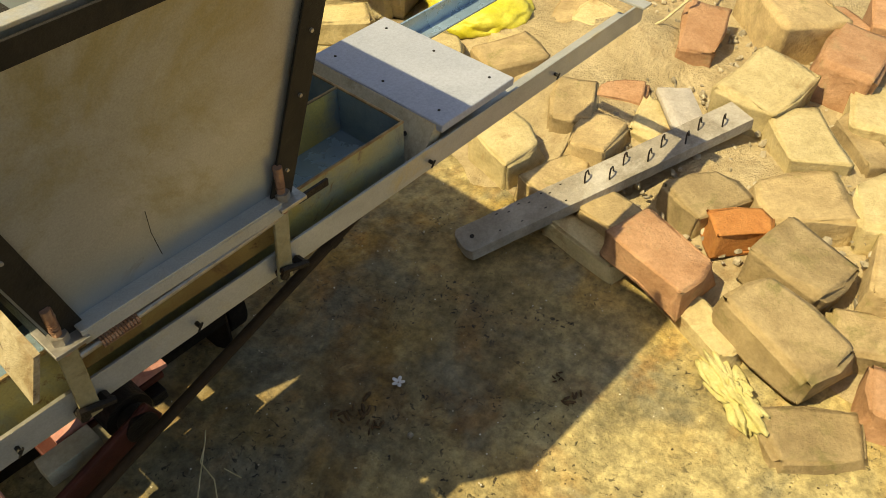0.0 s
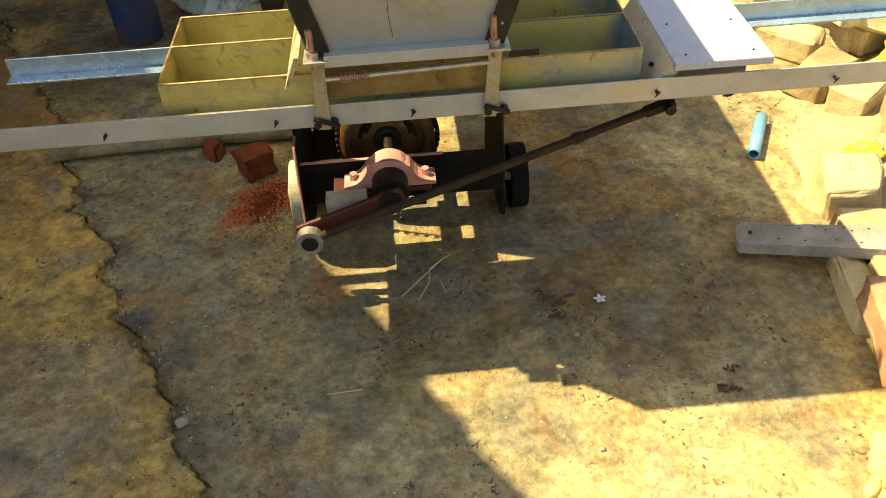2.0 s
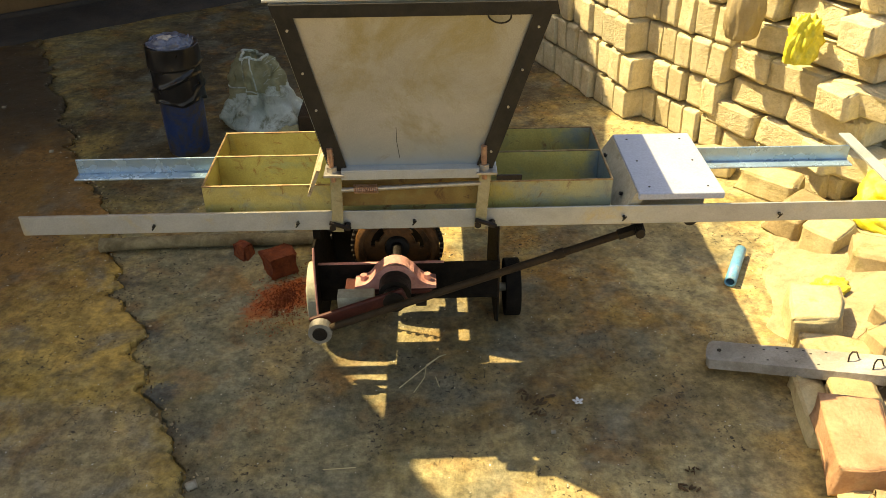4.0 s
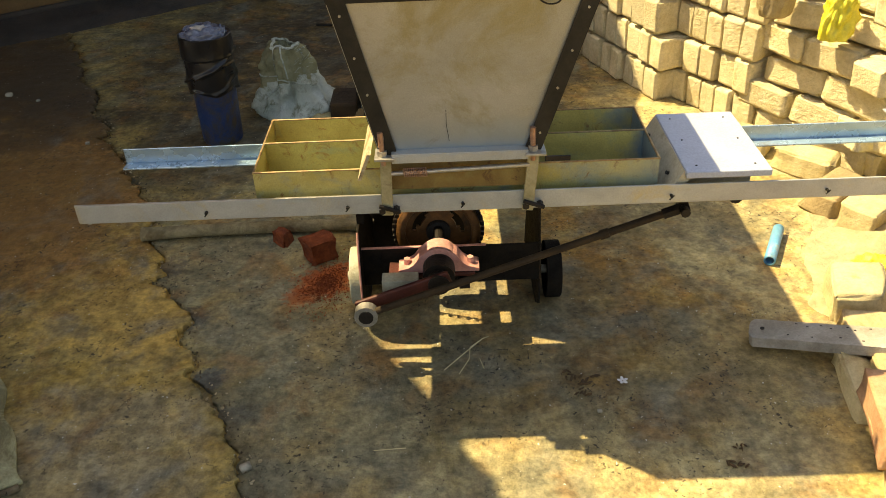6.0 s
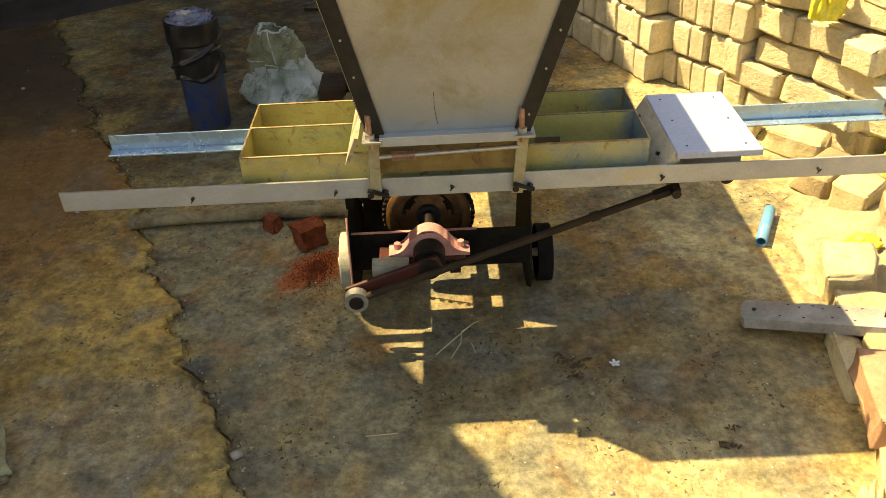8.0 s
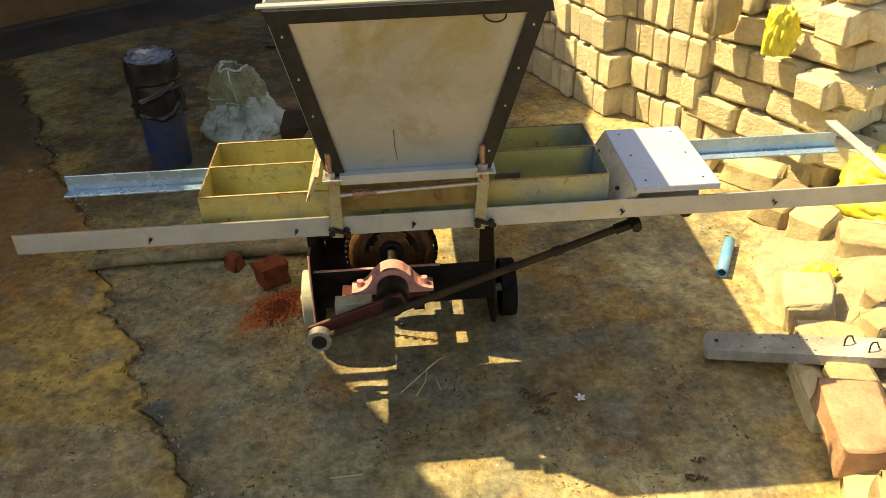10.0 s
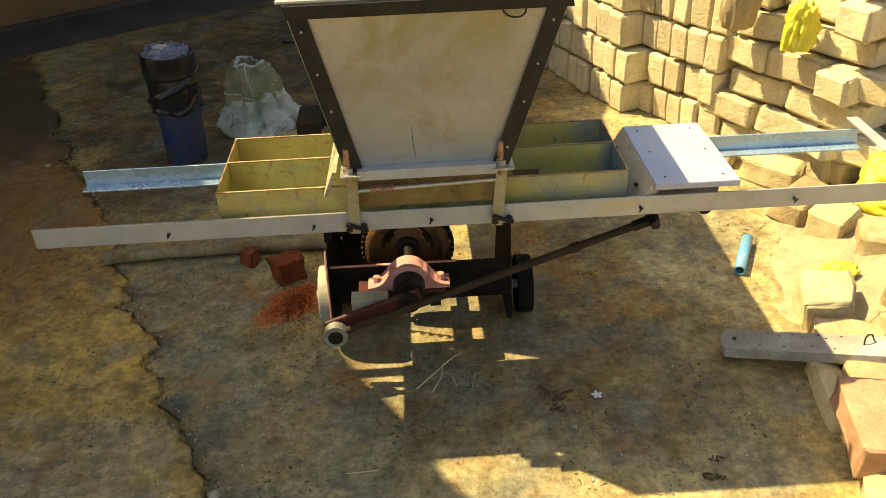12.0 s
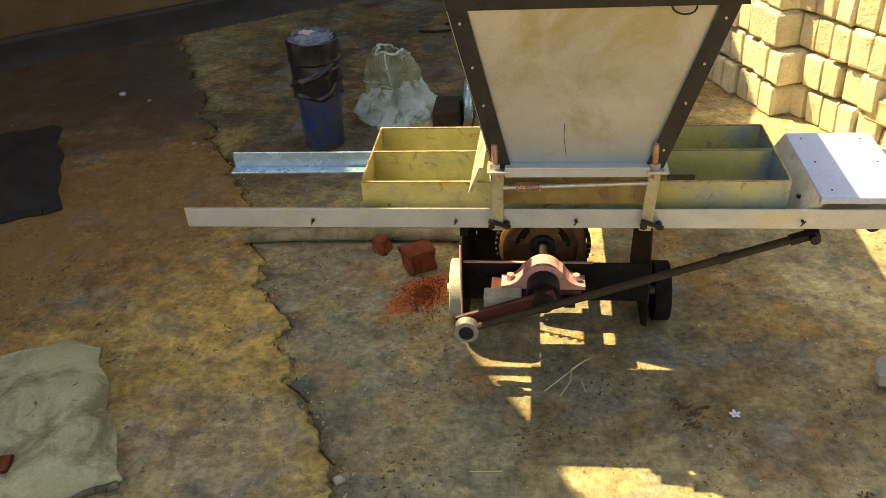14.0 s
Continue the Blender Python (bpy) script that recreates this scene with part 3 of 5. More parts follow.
for x in (-0.62, -0.30, -0.04, 0.43, 0.78):
    bm = rod_between(bmesh.new(), (x, 1.670, 0.606), (x, 1.6795, 0.606), 0.0034, 6)
    rod_between(bm, (x - 0.004, 1.671, 0.598), (x + 0.005, 1.671, 0.609), 0.0016, 5)
    part("rail_screw", bm, "black_angle", front_rail)
# Bright strip stands for the light along the rail's left top edge.
part("worn_edge", new_box((RX0, 1.6792, 0.6322), (-0.21, 1.6848, 0.6332), 0.0003), "bolt", front_rail, "bright strip for the lit top edge")

# feeding tray: one long sheet box with a middle divider
TX0, TX1, TY0, TY1, TZ0, TZ1 = -0.510, 0.405, 1.712, 1.998, 0.592, 0.682
tray = part("feeding_tray", new_box((TX0, TY0, TZ0), (TX1, TY1, TZ0 + 0.003), 0), "galv", machine, "grey sheet tray bottom")


def plate(name, lo, hi, material):
    return part(name, new_box(lo, hi, 0.0008), material, tray)


plate("front_plate", (TX0, TY0, TZ0), (TX1, TY0 + 0.003, TZ1), "tray_out")
# Middle span under the hopper is set near-black, darkening the shaded part.
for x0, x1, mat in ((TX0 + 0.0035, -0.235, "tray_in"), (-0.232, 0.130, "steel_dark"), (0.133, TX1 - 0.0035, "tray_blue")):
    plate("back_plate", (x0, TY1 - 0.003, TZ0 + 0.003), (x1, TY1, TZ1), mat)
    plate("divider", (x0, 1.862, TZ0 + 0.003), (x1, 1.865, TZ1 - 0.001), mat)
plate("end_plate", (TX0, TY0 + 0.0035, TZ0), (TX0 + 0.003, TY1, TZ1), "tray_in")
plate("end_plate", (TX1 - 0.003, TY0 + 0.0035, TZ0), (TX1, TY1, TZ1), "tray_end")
for y in (TY0 + 0.0015, 1.8635, TY1 - 0.0015):
    bm = rod_between(bmesh.new(), (TX0, y, TZ1), (TX1, y, TZ1), 0.0026, 6)
    part("rim", bm, "rim", tray, "rusty rolled top edge")
for x in (TX0 + 0.0015, TX1 - 0.0015):
    bm = rod_between(bmesh.new(), (x, TY0, TZ1), (x, TY1, TZ1), 0.0026, 6)
    part("rim", bm, "rim", tray)

# hopper: a tapered sheet body in black angle iron
HB, HT = 0.742, 1.106
F = {"bl": Vector((-0.213, 1.664, HB)), "br": Vector((0.130, 1.664, HB)), "tl": Vector((-0.298, 1.642, HT)), "tr": Vector((0.245, 1.642, HT))}
R = {"bl": Vector((-0.213, 2.86, HB)), "br": Vector((0.130, 2.86, HB)), "tl": Vector((-0.298, 3.10, HT)), "tr": Vector((0.245, 3.10, HT))}


def sheet(a, b, c, d, t=0.003):
    bm = bmesh.new()
    n = (b - a).cross(d - a).normalized() * t
    v = [bm.verts.new(p) for p in (a, b, c, d)] + [bm.verts.new(p + n) for p in (a, b, c, d)]
    for f in ((0, 1, 2, 3), (4, 5, 6, 7), (0, 1, 5, 4), (1, 2, 6, 5), (2, 3, 7, 6), (3, 0, 4, 7)):
        bm.faces.new([v[i] for i in f])
    return bm


hopper = part("hopper", sheet(F["bl"], F["br"], F["tr"], F["tl"], -0.003), "panel", machine, "bare steel hopper front, stained and scratched")
part("side_panel", sheet(F["bl"], F["tl"], R["tl"], R["bl"]), "panel", hopper)
part("side_panel", sheet(F["br"], F["tr"], R["tr"], R["br"]), "panel", hopper)
part("rear_panel", sheet(R["bl"], R["br"], R["tr"], R["tl"]), "panel", hopper)
# Unseen plate, closes the hopper so that no sun falls through.
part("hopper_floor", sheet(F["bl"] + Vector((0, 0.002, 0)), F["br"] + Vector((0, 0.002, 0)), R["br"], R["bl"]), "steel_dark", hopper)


def strip(a, b, inward, w, lift, thick=0.004):
    """A flat bar along a-b on the front face, w wide towards `inward`."""
    out = (F["br"] - F["bl"]).cross(F["tl"] - F["bl"]).normalized()
    bm = bmesh.new()
    pts = [a, b, b + inward * w, a + inward * w]
    v = [bm.verts.new(p + out * lift) for p in pts] + [bm.verts.new(p + out * (lift + thick)) for p in pts]
    for f in ((0, 1, 2, 3), (4, 5, 6, 7), (0, 1, 5, 4), (1, 2, 6, 5), (2, 3, 7, 6), (3, 0, 4, 7)):
        bm.faces.new([v[i] for i in f])
    return bm


ex = Vector((1, 0, 0))
down = (F["bl"] - F["tl"]).normalized()
out = (F["br"] - F["bl"]).cross(F["tl"] - F["bl"]).normalized()
for a, b, way in ((F["bl"], F["tl"], ex), (F["br"], F["tr"], -ex)):
    bm = strip(a, b, way, 0.036, 0.0045)
    st = part("corner_angle", bm, "black_angle", machine, "black painted angle iron")
    wing = sheet(a - way * 0.001, b - way * 0.001, b + Vector((0, 0.03, 0)), a + Vector((0, 0.03, 0)))
    part("angle_flange", wing, "black_angle", st)
    for f in (0.12, 0.40, 0.62, 0.86):
        p = a.lerp(b, f) + way * 0.017 + out * 0.0085
        bm = rod_between(bmesh.new(), p, p + out * 0.003, 0.0026, 8)
        part("rivet", bm, "bolt", st)
part("top_angle", strip(F["tl"], F["tr"], down, 0.026, 0.0095), "black_angle", hopper, "black top angle iron")
part("top_rim", new_box((-0.312, 1.638, HT + 0.002), (0.260, 1.660, HT + 0.007), 0.001), "white_angle", hopper, "white-edged top rim")
for x in (-0.302, 0.243):
    part("top_rim", new_box((x, 1.663, HT + 0.002), (x + 0.006, 3.10, HT + 0.008), 0.001), "white_angle", hopper)
bm = wire(bmesh.new(), [F["tr"] + ex * -0.115 + down * 0.027 + out * 0.012 + ex * (0.022 * math.cos(a)) + down * (0.016 * math.sin(a)) for a in [math.pi * i / 8 for i in range(9)]], 0.0018)
part("pull_ring", bm, "black_angle", hopper, "small wire ring")
# scratches on the sheet
bm = bmesh.new()
c = F["bl"].lerp(F["br"], 0.45)
wire(bm, [c + Vector((0, -0.002, 0)) - down * 0.03 + out * 0.0033, c + ex * 0.004 - down * 0.07 + out * 0.0033, c + ex * 0.012 - down * 0.105 + out * 0.0033], 0.0005, 4)
part("scratch", bm, "black_angle", hopper)

# Unseen skirts, added to stop sun passing between hopper and tray.
for x in (-0.213, 0.126):
    part("hopper_skirt", new_box((x, 1.695, 0.683), (x + 0.004, 1.998, HB - 0.0005), 0.0005), "steel_dark", hopper)

# outlet chute below the hopper floor, unseen, added to shade the ground beside it
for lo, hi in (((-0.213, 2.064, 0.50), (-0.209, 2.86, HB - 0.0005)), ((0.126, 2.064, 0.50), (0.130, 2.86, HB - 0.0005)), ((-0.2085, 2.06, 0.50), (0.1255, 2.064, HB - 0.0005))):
    part("chute_plate", new_box(lo, hi, 0.0005), "steel_dark", hopper, "unseen dark chute plate that shades the floor")

# gate under the hopper: angle lip, sliding rod, spring and clamps
bm = new_box((-0.190, 1.640, 0.748), (0.102, 1.668, 0.752), 0.001)
box(bm, (-0.190, 1.640, 0.730), (0.102, 1.6435, 0.748), 0.001)
lip = part("gate_lip", bm, "white_angle", machine, "white angle-iron lip below the hopper")
# Added plate that fills the shaded gap under the lip with dark brown.
part("gate_plate", new_box((-0.20, 1.690, 0.640), (0.12, 1.694, 0.742), 0.001), "gate", machine, "dark brown plate filling the gap under the lip")
bm = rod_between(bmesh.new(), (-0.195, 1.668, 0.692), (0.108, 1.668, 0.703), 0.0055, 12)
gate_rod = part("gate_rod", bm, "bolt", machine, "oily sliding gate rod")
bm = bmesh.new()
pts = [(-0.168 + 0.052 * i / 96, 1.668 + 0.0088 * math.cos(i * 0.785), 0.6935 + 0.0088 * math.sin(i * 0.785)) for i in range(97)]
wire(bm, pts, 0.0022, 5)
part("spring", bm, "copper_rod", gate_rod, "coil spring")
for x, tilt in ((-0.205, 0.004), (0.118, 0.010)):
    bm = bmesh.new()
    box(bm, (-0.0125, -0.003, -0.155), (0.0125, 0.003, 0.0), 0.0015, Matrix.Translation((x, 1.668, 0.742)) @ Matrix.Rotation(tilt * 8, 4, 'Y'))
    cl = part("clamp", bm, "clamp_paint", machine, "grimy yellowish clamp bar")
    bm = new_box((x - 0.022, 1.635, 0.738), (x + 0.022, 1.690, 0.744), 0.001)
    part("clamp_plate", bm, "bolt", cl)
    bm = bmesh.new()
    rod_between(bm, (x - 0.004, 1.656, 0.72), (x - 0.007, 1.650, 0.800), 0.0058, 10)
    for i in range(9):
        rod_between(bm, (x - 0.006, 1.652, 0.765 + i * 0.004), (x - 0.006, 1.652, 0.7665 + i * 0.004), 0.0068, 10)
    part("threaded_bolt", bm, "copper_rod", cl, "pinkish threaded bolt")
    bm = rod_between(bmesh.new(), (x - 0.005, 1.654, 0.744), (x - 0.005, 1.654, 0.756), 0.0115, 6)
    part("nut", bm, "bolt", cl)
    bm = rod_between(bmesh.new(), (x - 0.022, 1.660, 0.615), (x + 0.024, 1.660, 0.598), 0.0055, 6)
    rod_between(bm, (x - 0.016, 1.660, 0.60), (x - 0.016, 1.676, 0.60), 0.008, 6)
    rod_between(bm, (x + 0.016, 1.660, 0.60), (x + 0.016, 1.676, 0.60), 0.008, 6)
    part("weld_bolt", bm, "steel_dark", cl)
part("latch_bar", new_box((0.14, 1.655, 0.715), (0.195, 1.66, 0.727), 0.001, Matrix.Translation((0, 0, 0))), "steel_dark", machine)
bm = bmesh.new()
prof = [(1.645, 0.690), (1.650, 0.748), (1.97, 0.765), (1.97, 0.725)]
va = [bm.verts.new((-0.236 - 0.42 * (0.765 - z), y, z)) for y, z in prof]
vb = [bm.verts.new((-0.228 - 0.42 * (0.765 - z), y, z)) for y, z in prof]
bm.faces.new(va), bm.faces.new(vb[::-1])
for i in range(4):
    bm.faces.new((va[i], va[(i + 1) % 4], vb[(i + 1) % 4], vb[i]))
part("side_bar", bm, "old_bar", machine, "cream flat bar beside the hopper outlet")

# base frame
LEFT_PLATE = [(2.06, 0.003), (2.01, 0.012), (1.980, 0.035), (1.960, 0.08), (1.958, 0.12), (1.968, 0.20), (1.986, 0.30), (2.0, 0.338), (2.42, 0.338), (2.45, 0.003)]
RIGHT_PLATE = [(2.03, 0.05), (2.03, 0.255), (2.06, 0.265), (2.10, 0.585), (2.30, 0.585), (2.45, 0.003), (2.10, 0.003)]
for x, prof in ((-0.330, LEFT_PLATE), (0.182, RIGHT_PLATE)):
    bm = bmesh.new()
    va = [bm.verts.new((x, y, z)) for y, z in prof]
    vb = [bm.verts.new((x + 0.006, y, z)) for y, z in prof]
    bm.faces.new(va), bm.faces.new(vb[::-1])
    for i in range(len(prof)):
        bm.faces.new((va[i], va[(i + 1) % len(prof)], vb[(i + 1) % len(prof)], vb[i]))
    part("side_plate", bm, "grease", machine, "grease-blackened steel side plate")
    part("stay", new_box((x - 0.001, 2.01, 0.545), (x + 0.024, 2.30, 0.5655), 0.001), "grease", machine)
part("post", new_box((-0.331, 2.045, 0.3385), (-0.309, 2.075, 0.5445), 0.001), "grease", machine)
part("post", new_box((-0.331, 2.34, 0.3385), (-0.309, 2.37, 0.5445), 0.001), "grease", machine)
bm = new_box((-0.324, 2.030, 0.138), (0.182, 2.036, 0.262), 0.001)
cross = part("cross_plate", bm, "grease", machine, "oily dark cross plate")
# Strips lighter than the plates stand for light along their edges.
part("plate_edge", new_box((-0.324, 2.027, 0.262), (0.03, 2.037, 0.2645), 0.0008), "pink", cross)
part("plate_edge", wire(bmesh.new(), [(-0.327, 1.957, 0.12), (-0.327, 1.967, 0.20), (-0.327, 1.985, 0.30), (-0.327, 2.0, 0.337)], 0.0034, 6), "pink", cross)
part("plate_edge", wire(bmesh.new(), [(0.185, 2.029, 0.14), (0.185, 2.029, 0.255), (0.185, 2.059, 0.265), (0.185, 2.099, 0.56)], 0.0018, 6), "rod", cross)
# Height is set to keep skylight out and darken the machine's base.
part("rear_plate", new_box((-0.324, 2.40, 0.02), (0.02, 2.406, 0.40), 0.001), "steel_dark", machine)

# bearing, shaft, pulley, crank and connecting rod
CX, CZ = -0.105, 0.250
bearing = part("bearing_foot", new_box((-0.245, 1.950, 0.212), (-0.005, 2.015, 0.226), 0.003), "maroon", machine, "pink-primed pillow block bearing")
bm = bmesh.new()
pr = []
for i in range(25):
    a = math.pi * i / 24
    pr.append((CX + 0.052 * math.cos(a), CZ + 0.004 + 0.050 * math.sin(a)))
flank = [(0.112, 0.227), (0.112, 0.236), (0.098, 0.239), (0.084, 0.243), (0.070, 0.252), (0.060, 0.264), (0.052, 0.277)]
pr = [(CX + dx, z) for dx, z in flank] + [p for p in pr if p[1] > 0.281] + [(CX - dx, z) for dx, z in flank[::-1]]
ra = [bm.verts.new((x, 1.955, z)) for x, z in pr]
rb = [bm.verts.new((x, 2.010, z)) for x, z in pr]
bm.faces.new(ra), bm.faces.new(rb[::-1])
for i in range(len(pr)):
    j = (i + 1) % len(pr)
    bm.faces.new((ra[i], ra[j], rb[j], rb[i]))
part("bearing_cap", bm, "pink", bearing)
# Dark disc stands for the shade on the bearing's front below the arch.
bm = rod_between(bmesh.new(), (CX, 1.900, CZ - 0.006), (CX, 1.9545, CZ - 0.006), 0.044, 28)
part("bearing_face", bm, "steel_dark", bearing)
for dx in (-0.088, 0.088):
    bm = rod_between(bmesh.new(), (CX + dx, 1.982, 0.240), (CX + dx, 1.982, 0.258), 0.010, 6)
    part("bearing_bolt", bm, "pink", bearing)
# Cream colour stands for the sun falling on this bracket.
part("bracket", new_box((-0.262, 1.905, 0.200), (-0.162, 1.9485, 0.236), 0.002), "wheel_white", machine, "steel bracket under the bearing, coloured as sunlit")
part("bracket_leg", new_box((-0.225, 1.925, 0.188), (-0.195, 2.029, 0.211), 0.002), "steel_dark", machine)
part("bracket_leg", new_box((-0.05, 1.925, 0.188), (-0.02, 2.029, 0.211), 0.002), "steel_dark", machine)
bm = rod_between(bmesh.new(), (CX, 1.858, CZ), (CX, 2.40, CZ), 0.016, 16)
shaft = part("shaft", bm, "steel_dark", machine)
turn = Matrix.Translation((CX, 2.16, CZ - 0.01)) @ Matrix.Rotation(math.pi / 2, 4, 'X')
bm = lathe(bmesh.new(), [(0.098, -0.020), (0.100, -0.022), (0.125, -0.022), (0.112, 0.0), (0.125, 0.022), (0.100, 0.022), (0.098, 0.020), (0.098, -0.020)], 48, turn)
pulley = part("pulley", bm, "rusty", machine, "rusty grooved pulley with crescent openings", True)
bm = bmesh.new()
WEB = (0.016, 0.034, 0.055, 0.066, 0.078, 0.099)
for k in range(48):
    a0, a1 = 2 * math.pi * k / 48, 2 * math.pi * (k + 1) / 48
    for q in range(5):
        step = (k + 3) % 16
        if (q == 3 and 2 <= step < 11) or (q == 2 and 4 <= step < 9):
            continue
        c4 = [(WEB[q], a0), (WEB[q + 1], a0), (WEB[q + 1], a1), (WEB[q], a1)]
        lo4 = [bm.verts.new(turn @ Vector((r * math.cos(a), r * math.sin(a), -0.005))) for r, a in c4]
        hi4 = [bm.verts.new(turn @ Vector((r * math.cos(a), r * math.sin(a), 0.005))) for r, a in c4]
        bm.faces.new(lo4), bm.faces.new(hi4[::-1])
        for e in range(4):
            bm.faces.new((lo4[e], lo4[(e + 1) % 4], hi4[(e + 1) % 4], hi4[e]))
bmesh.ops.remove_doubles(bm, verts=bm.verts, dist=0.0002)
part("pulley_web", bm, "rusty", pulley)
bm = lathe(bmesh.new(), [(0.016, -0.022), (0.033, -0.022), (0.036, -0.019), (0.036, 0.019), (0.033, 0.022), (0.016, 0.022)], 28, turn)
part("pulley_hub", bm, "rubber", pulley, smooth=False)
bm = bmesh.new()
for k in range(46):
    a = 2 * math.pi * k / 46
    mm = Matrix.Translation((CX + 0.131 * math.cos(a), 2.16, CZ - 0.01 + 0.131 * math.sin(a))) @ Matrix.Rotation(-a, 4, 'Y')
    box(bm, (-0.006, -0.007, -0.0062), (0.006, 0.007, 0.0062), 0.0015, mm)
part("pulley_chain", bm, "steel_dark", pulley, "greasy roller chain round the pulley")
ca = math.radians(-160)
E_ = Vector((CX + 0.212 * math.cos(ca), 1.868, CZ + 0.212 * math.sin(ca)))
m = Matrix.Translation((CX, 1.868, CZ)) @ Matrix.Rotation(-ca, 4, 'Y')
bm = box(bmesh.new(), (-0.035, -0.007, -0.030), (0.238, 0.007, 0.030), 0.006, m)
crank = part("crank_arm", bm, "maroon", machine, "maroon flat crank arm")
bm = rod_between(bmesh.new(), (CX, 1.857, CZ), (CX, 1.89, CZ), 0.030, 20)
part("crank_hub", bm, "steel_dark", crank)
bm = rod_between(bmesh.new(), (E_.x, 1.82, E_.z), (E_.x, 1.878, E_.z), 0.020, 16)
part("crank_pin", bm, "steel_dark", crank)
P_ = Vector((0.500, 1.80, 0.500))
bm = rod_between(bmesh.new(), (E_.x, 1.838, E_.z), P_, 0.0098, 14)
rod = part("connecting_rod", bm, "rod", machine, "long rusty brown connecting rod")
bm = lathe(bmesh.new(), [(0.018, -0.014), (0.032, -0.014), (0.032, 0.014), (0.018, 0.014)], 20,
           Matrix.Translation((E_.x, 1.838, E_.z)) @ Matrix.Rotation(math.pi / 2, 4, 'X'))
# Brighter steel than the rod's, for the sunlight on its eye.
part("rod_eye", bm, "bolt", rod)
w = (P_ - Vector((E_.x, 1.838, E_.z))).normalized()
bm = rod_between(bmesh.new(), P_ - w * 0.05, P_ + w * 0.015, 0.015, 6)
rod_between(bm, P_ + Vector((0, -0.03, 0)), P_ + Vector((0, 0.03, 0)), 0.012, 8)
box(bm, (P_.x - 0.01, 1.79, 0.535), (P_.x + 0.115, 1.815, 0.552), 0.002)
rod_between(bm, (P_.x + 0.115, 1.77, 0.540), (P_.x + 0.115, 1.83, 0.540), 0.017, 12)
part("rod_clevis", bm, "steel_dark", rod)
bm = lathe(bmesh.new(), [(0.0098, -0.012), (0.0128, -0.012), (0.0128, 0.012), (0.0098, 0.012)], 14,
           Matrix.Translation(Vector((E_.x, 1.838, E_.z)).lerp(P_, 0.77)) @ w.to_track_quat("Z", "Y").to_matrix().to_4x4())
part("rod_collar", bm, "rod", rod)
# wheels
for x, mat, lab in ((-0.352, "wheel_white", "grimy cream iron wheel"), (0.236, "grease", "dark oily iron wheel")):
    turn = Matrix.Translation((x, 2.155, 0.088)) @ Matrix.Rotation(math.pi / 2, 4, 'Y')
    bm = lathe(bmesh.new(), [(0.012, -0.010), (0.066, -0.010), (0.073, -0.023), (0.086, -0.023), (0.088, -0.021), (0.088, 0.021), (0.086, 0.023), (0.073, 0.023), (0.066, 0.010), (0.012, 0.010)], 56, turn)
    wh = part("wheel", bm, mat, machine, lab)
    bm = rod_between(bmesh.new(), (x - 0.036, 2.155, 0.088), (x + 0.030, 2.155, 0.088), 0.013, 14)
    part("axle", bm, "cream", wh)
bm = bmesh.new()
for i in range(14):
    z = 0.57 - i * 0.021
    lathe(bm, [(0.004, -0.0015), (0.009, -0.0015), (0.009, 0.0015), (0.004, 0.0015)], 10,
          Matrix.Translation((-0.292, 2.13 - 0.004 * (i % 2), z)) @ Matrix.Rotation(math.pi / 2 * (i % 2), 4, 'Z') @ Matrix.Rotation(math.pi / 2, 4, 'X'))
part("drive_chain", bm, "steel_dark", machine, "hanging drive chain")

# sliding carriage with its white top
SX0, SX1, SY0, SY1, SZ = 0.433, 0.650, 1.690, 1.990, 0.662
carriage = thing("sliding_carriage", "white-topped plywood carriage resting on the rails", "carriage")
top = part("top_plate", new_box((SX0 + 0.026, SY0 - 0.012, SZ - 0.016), (SX1, SY1 + 0.004, SZ), 0.0025), "sheet_white", carriage, "white painted steel top")
bm = bmesh.new()
v = [bm.verts.new(p) for p in ((SX0 + 0.024, SY0, SZ - 0.003), (SX0 + 0.024, SY1, SZ - 0.003), (SX0 - 0.020, SY1 - 0.006, 0.590), (SX0 - 0.014, SY0 + 0.004, 0.592))]
v += [bm.verts.new(p.co + Vector((0.021, 0, -0.008))) for p in v]
for f in ((0, 1, 2, 3), (4, 5, 6, 7), (0, 1, 5, 4), (1, 2, 6, 5), (2, 3, 7, 6), (3, 0, 4, 7)):
    bm.faces.new([v[i] for i in f])
face = part("end_board", bm, "ply", carriage, "sloping pale plywood end board")
part("inner_block", new_box((SX0 + 0.045, SY0 + 0.055, 0.594), (SX1 - 0.02, SY1 - 0.015, SZ - 0.0165), 0.002), "ply", carriage)
for y in (SY0 + 0.05, SY1 - 0.05):
    p = Vector((SX0 + 0.003, y, 0.629))
    bm = rod_between(bmesh.new(), p, p + Vector((-0.006, 0, 0.003)), 0.0045, 8)
    part("bolt_head", bm, "steel_dark", face)
for x in (SX0 + 0.055, SX1 - 0.03):
    for y in (SY0 + 0.02, SY0 + 0.15, SY1 - 0.03):
        part("screw_head", rod_between(bmesh.new(), (x, y, SZ - 0.001), (x, y, SZ + 0.0012), 0.0026, 8), "steel_dark", top)


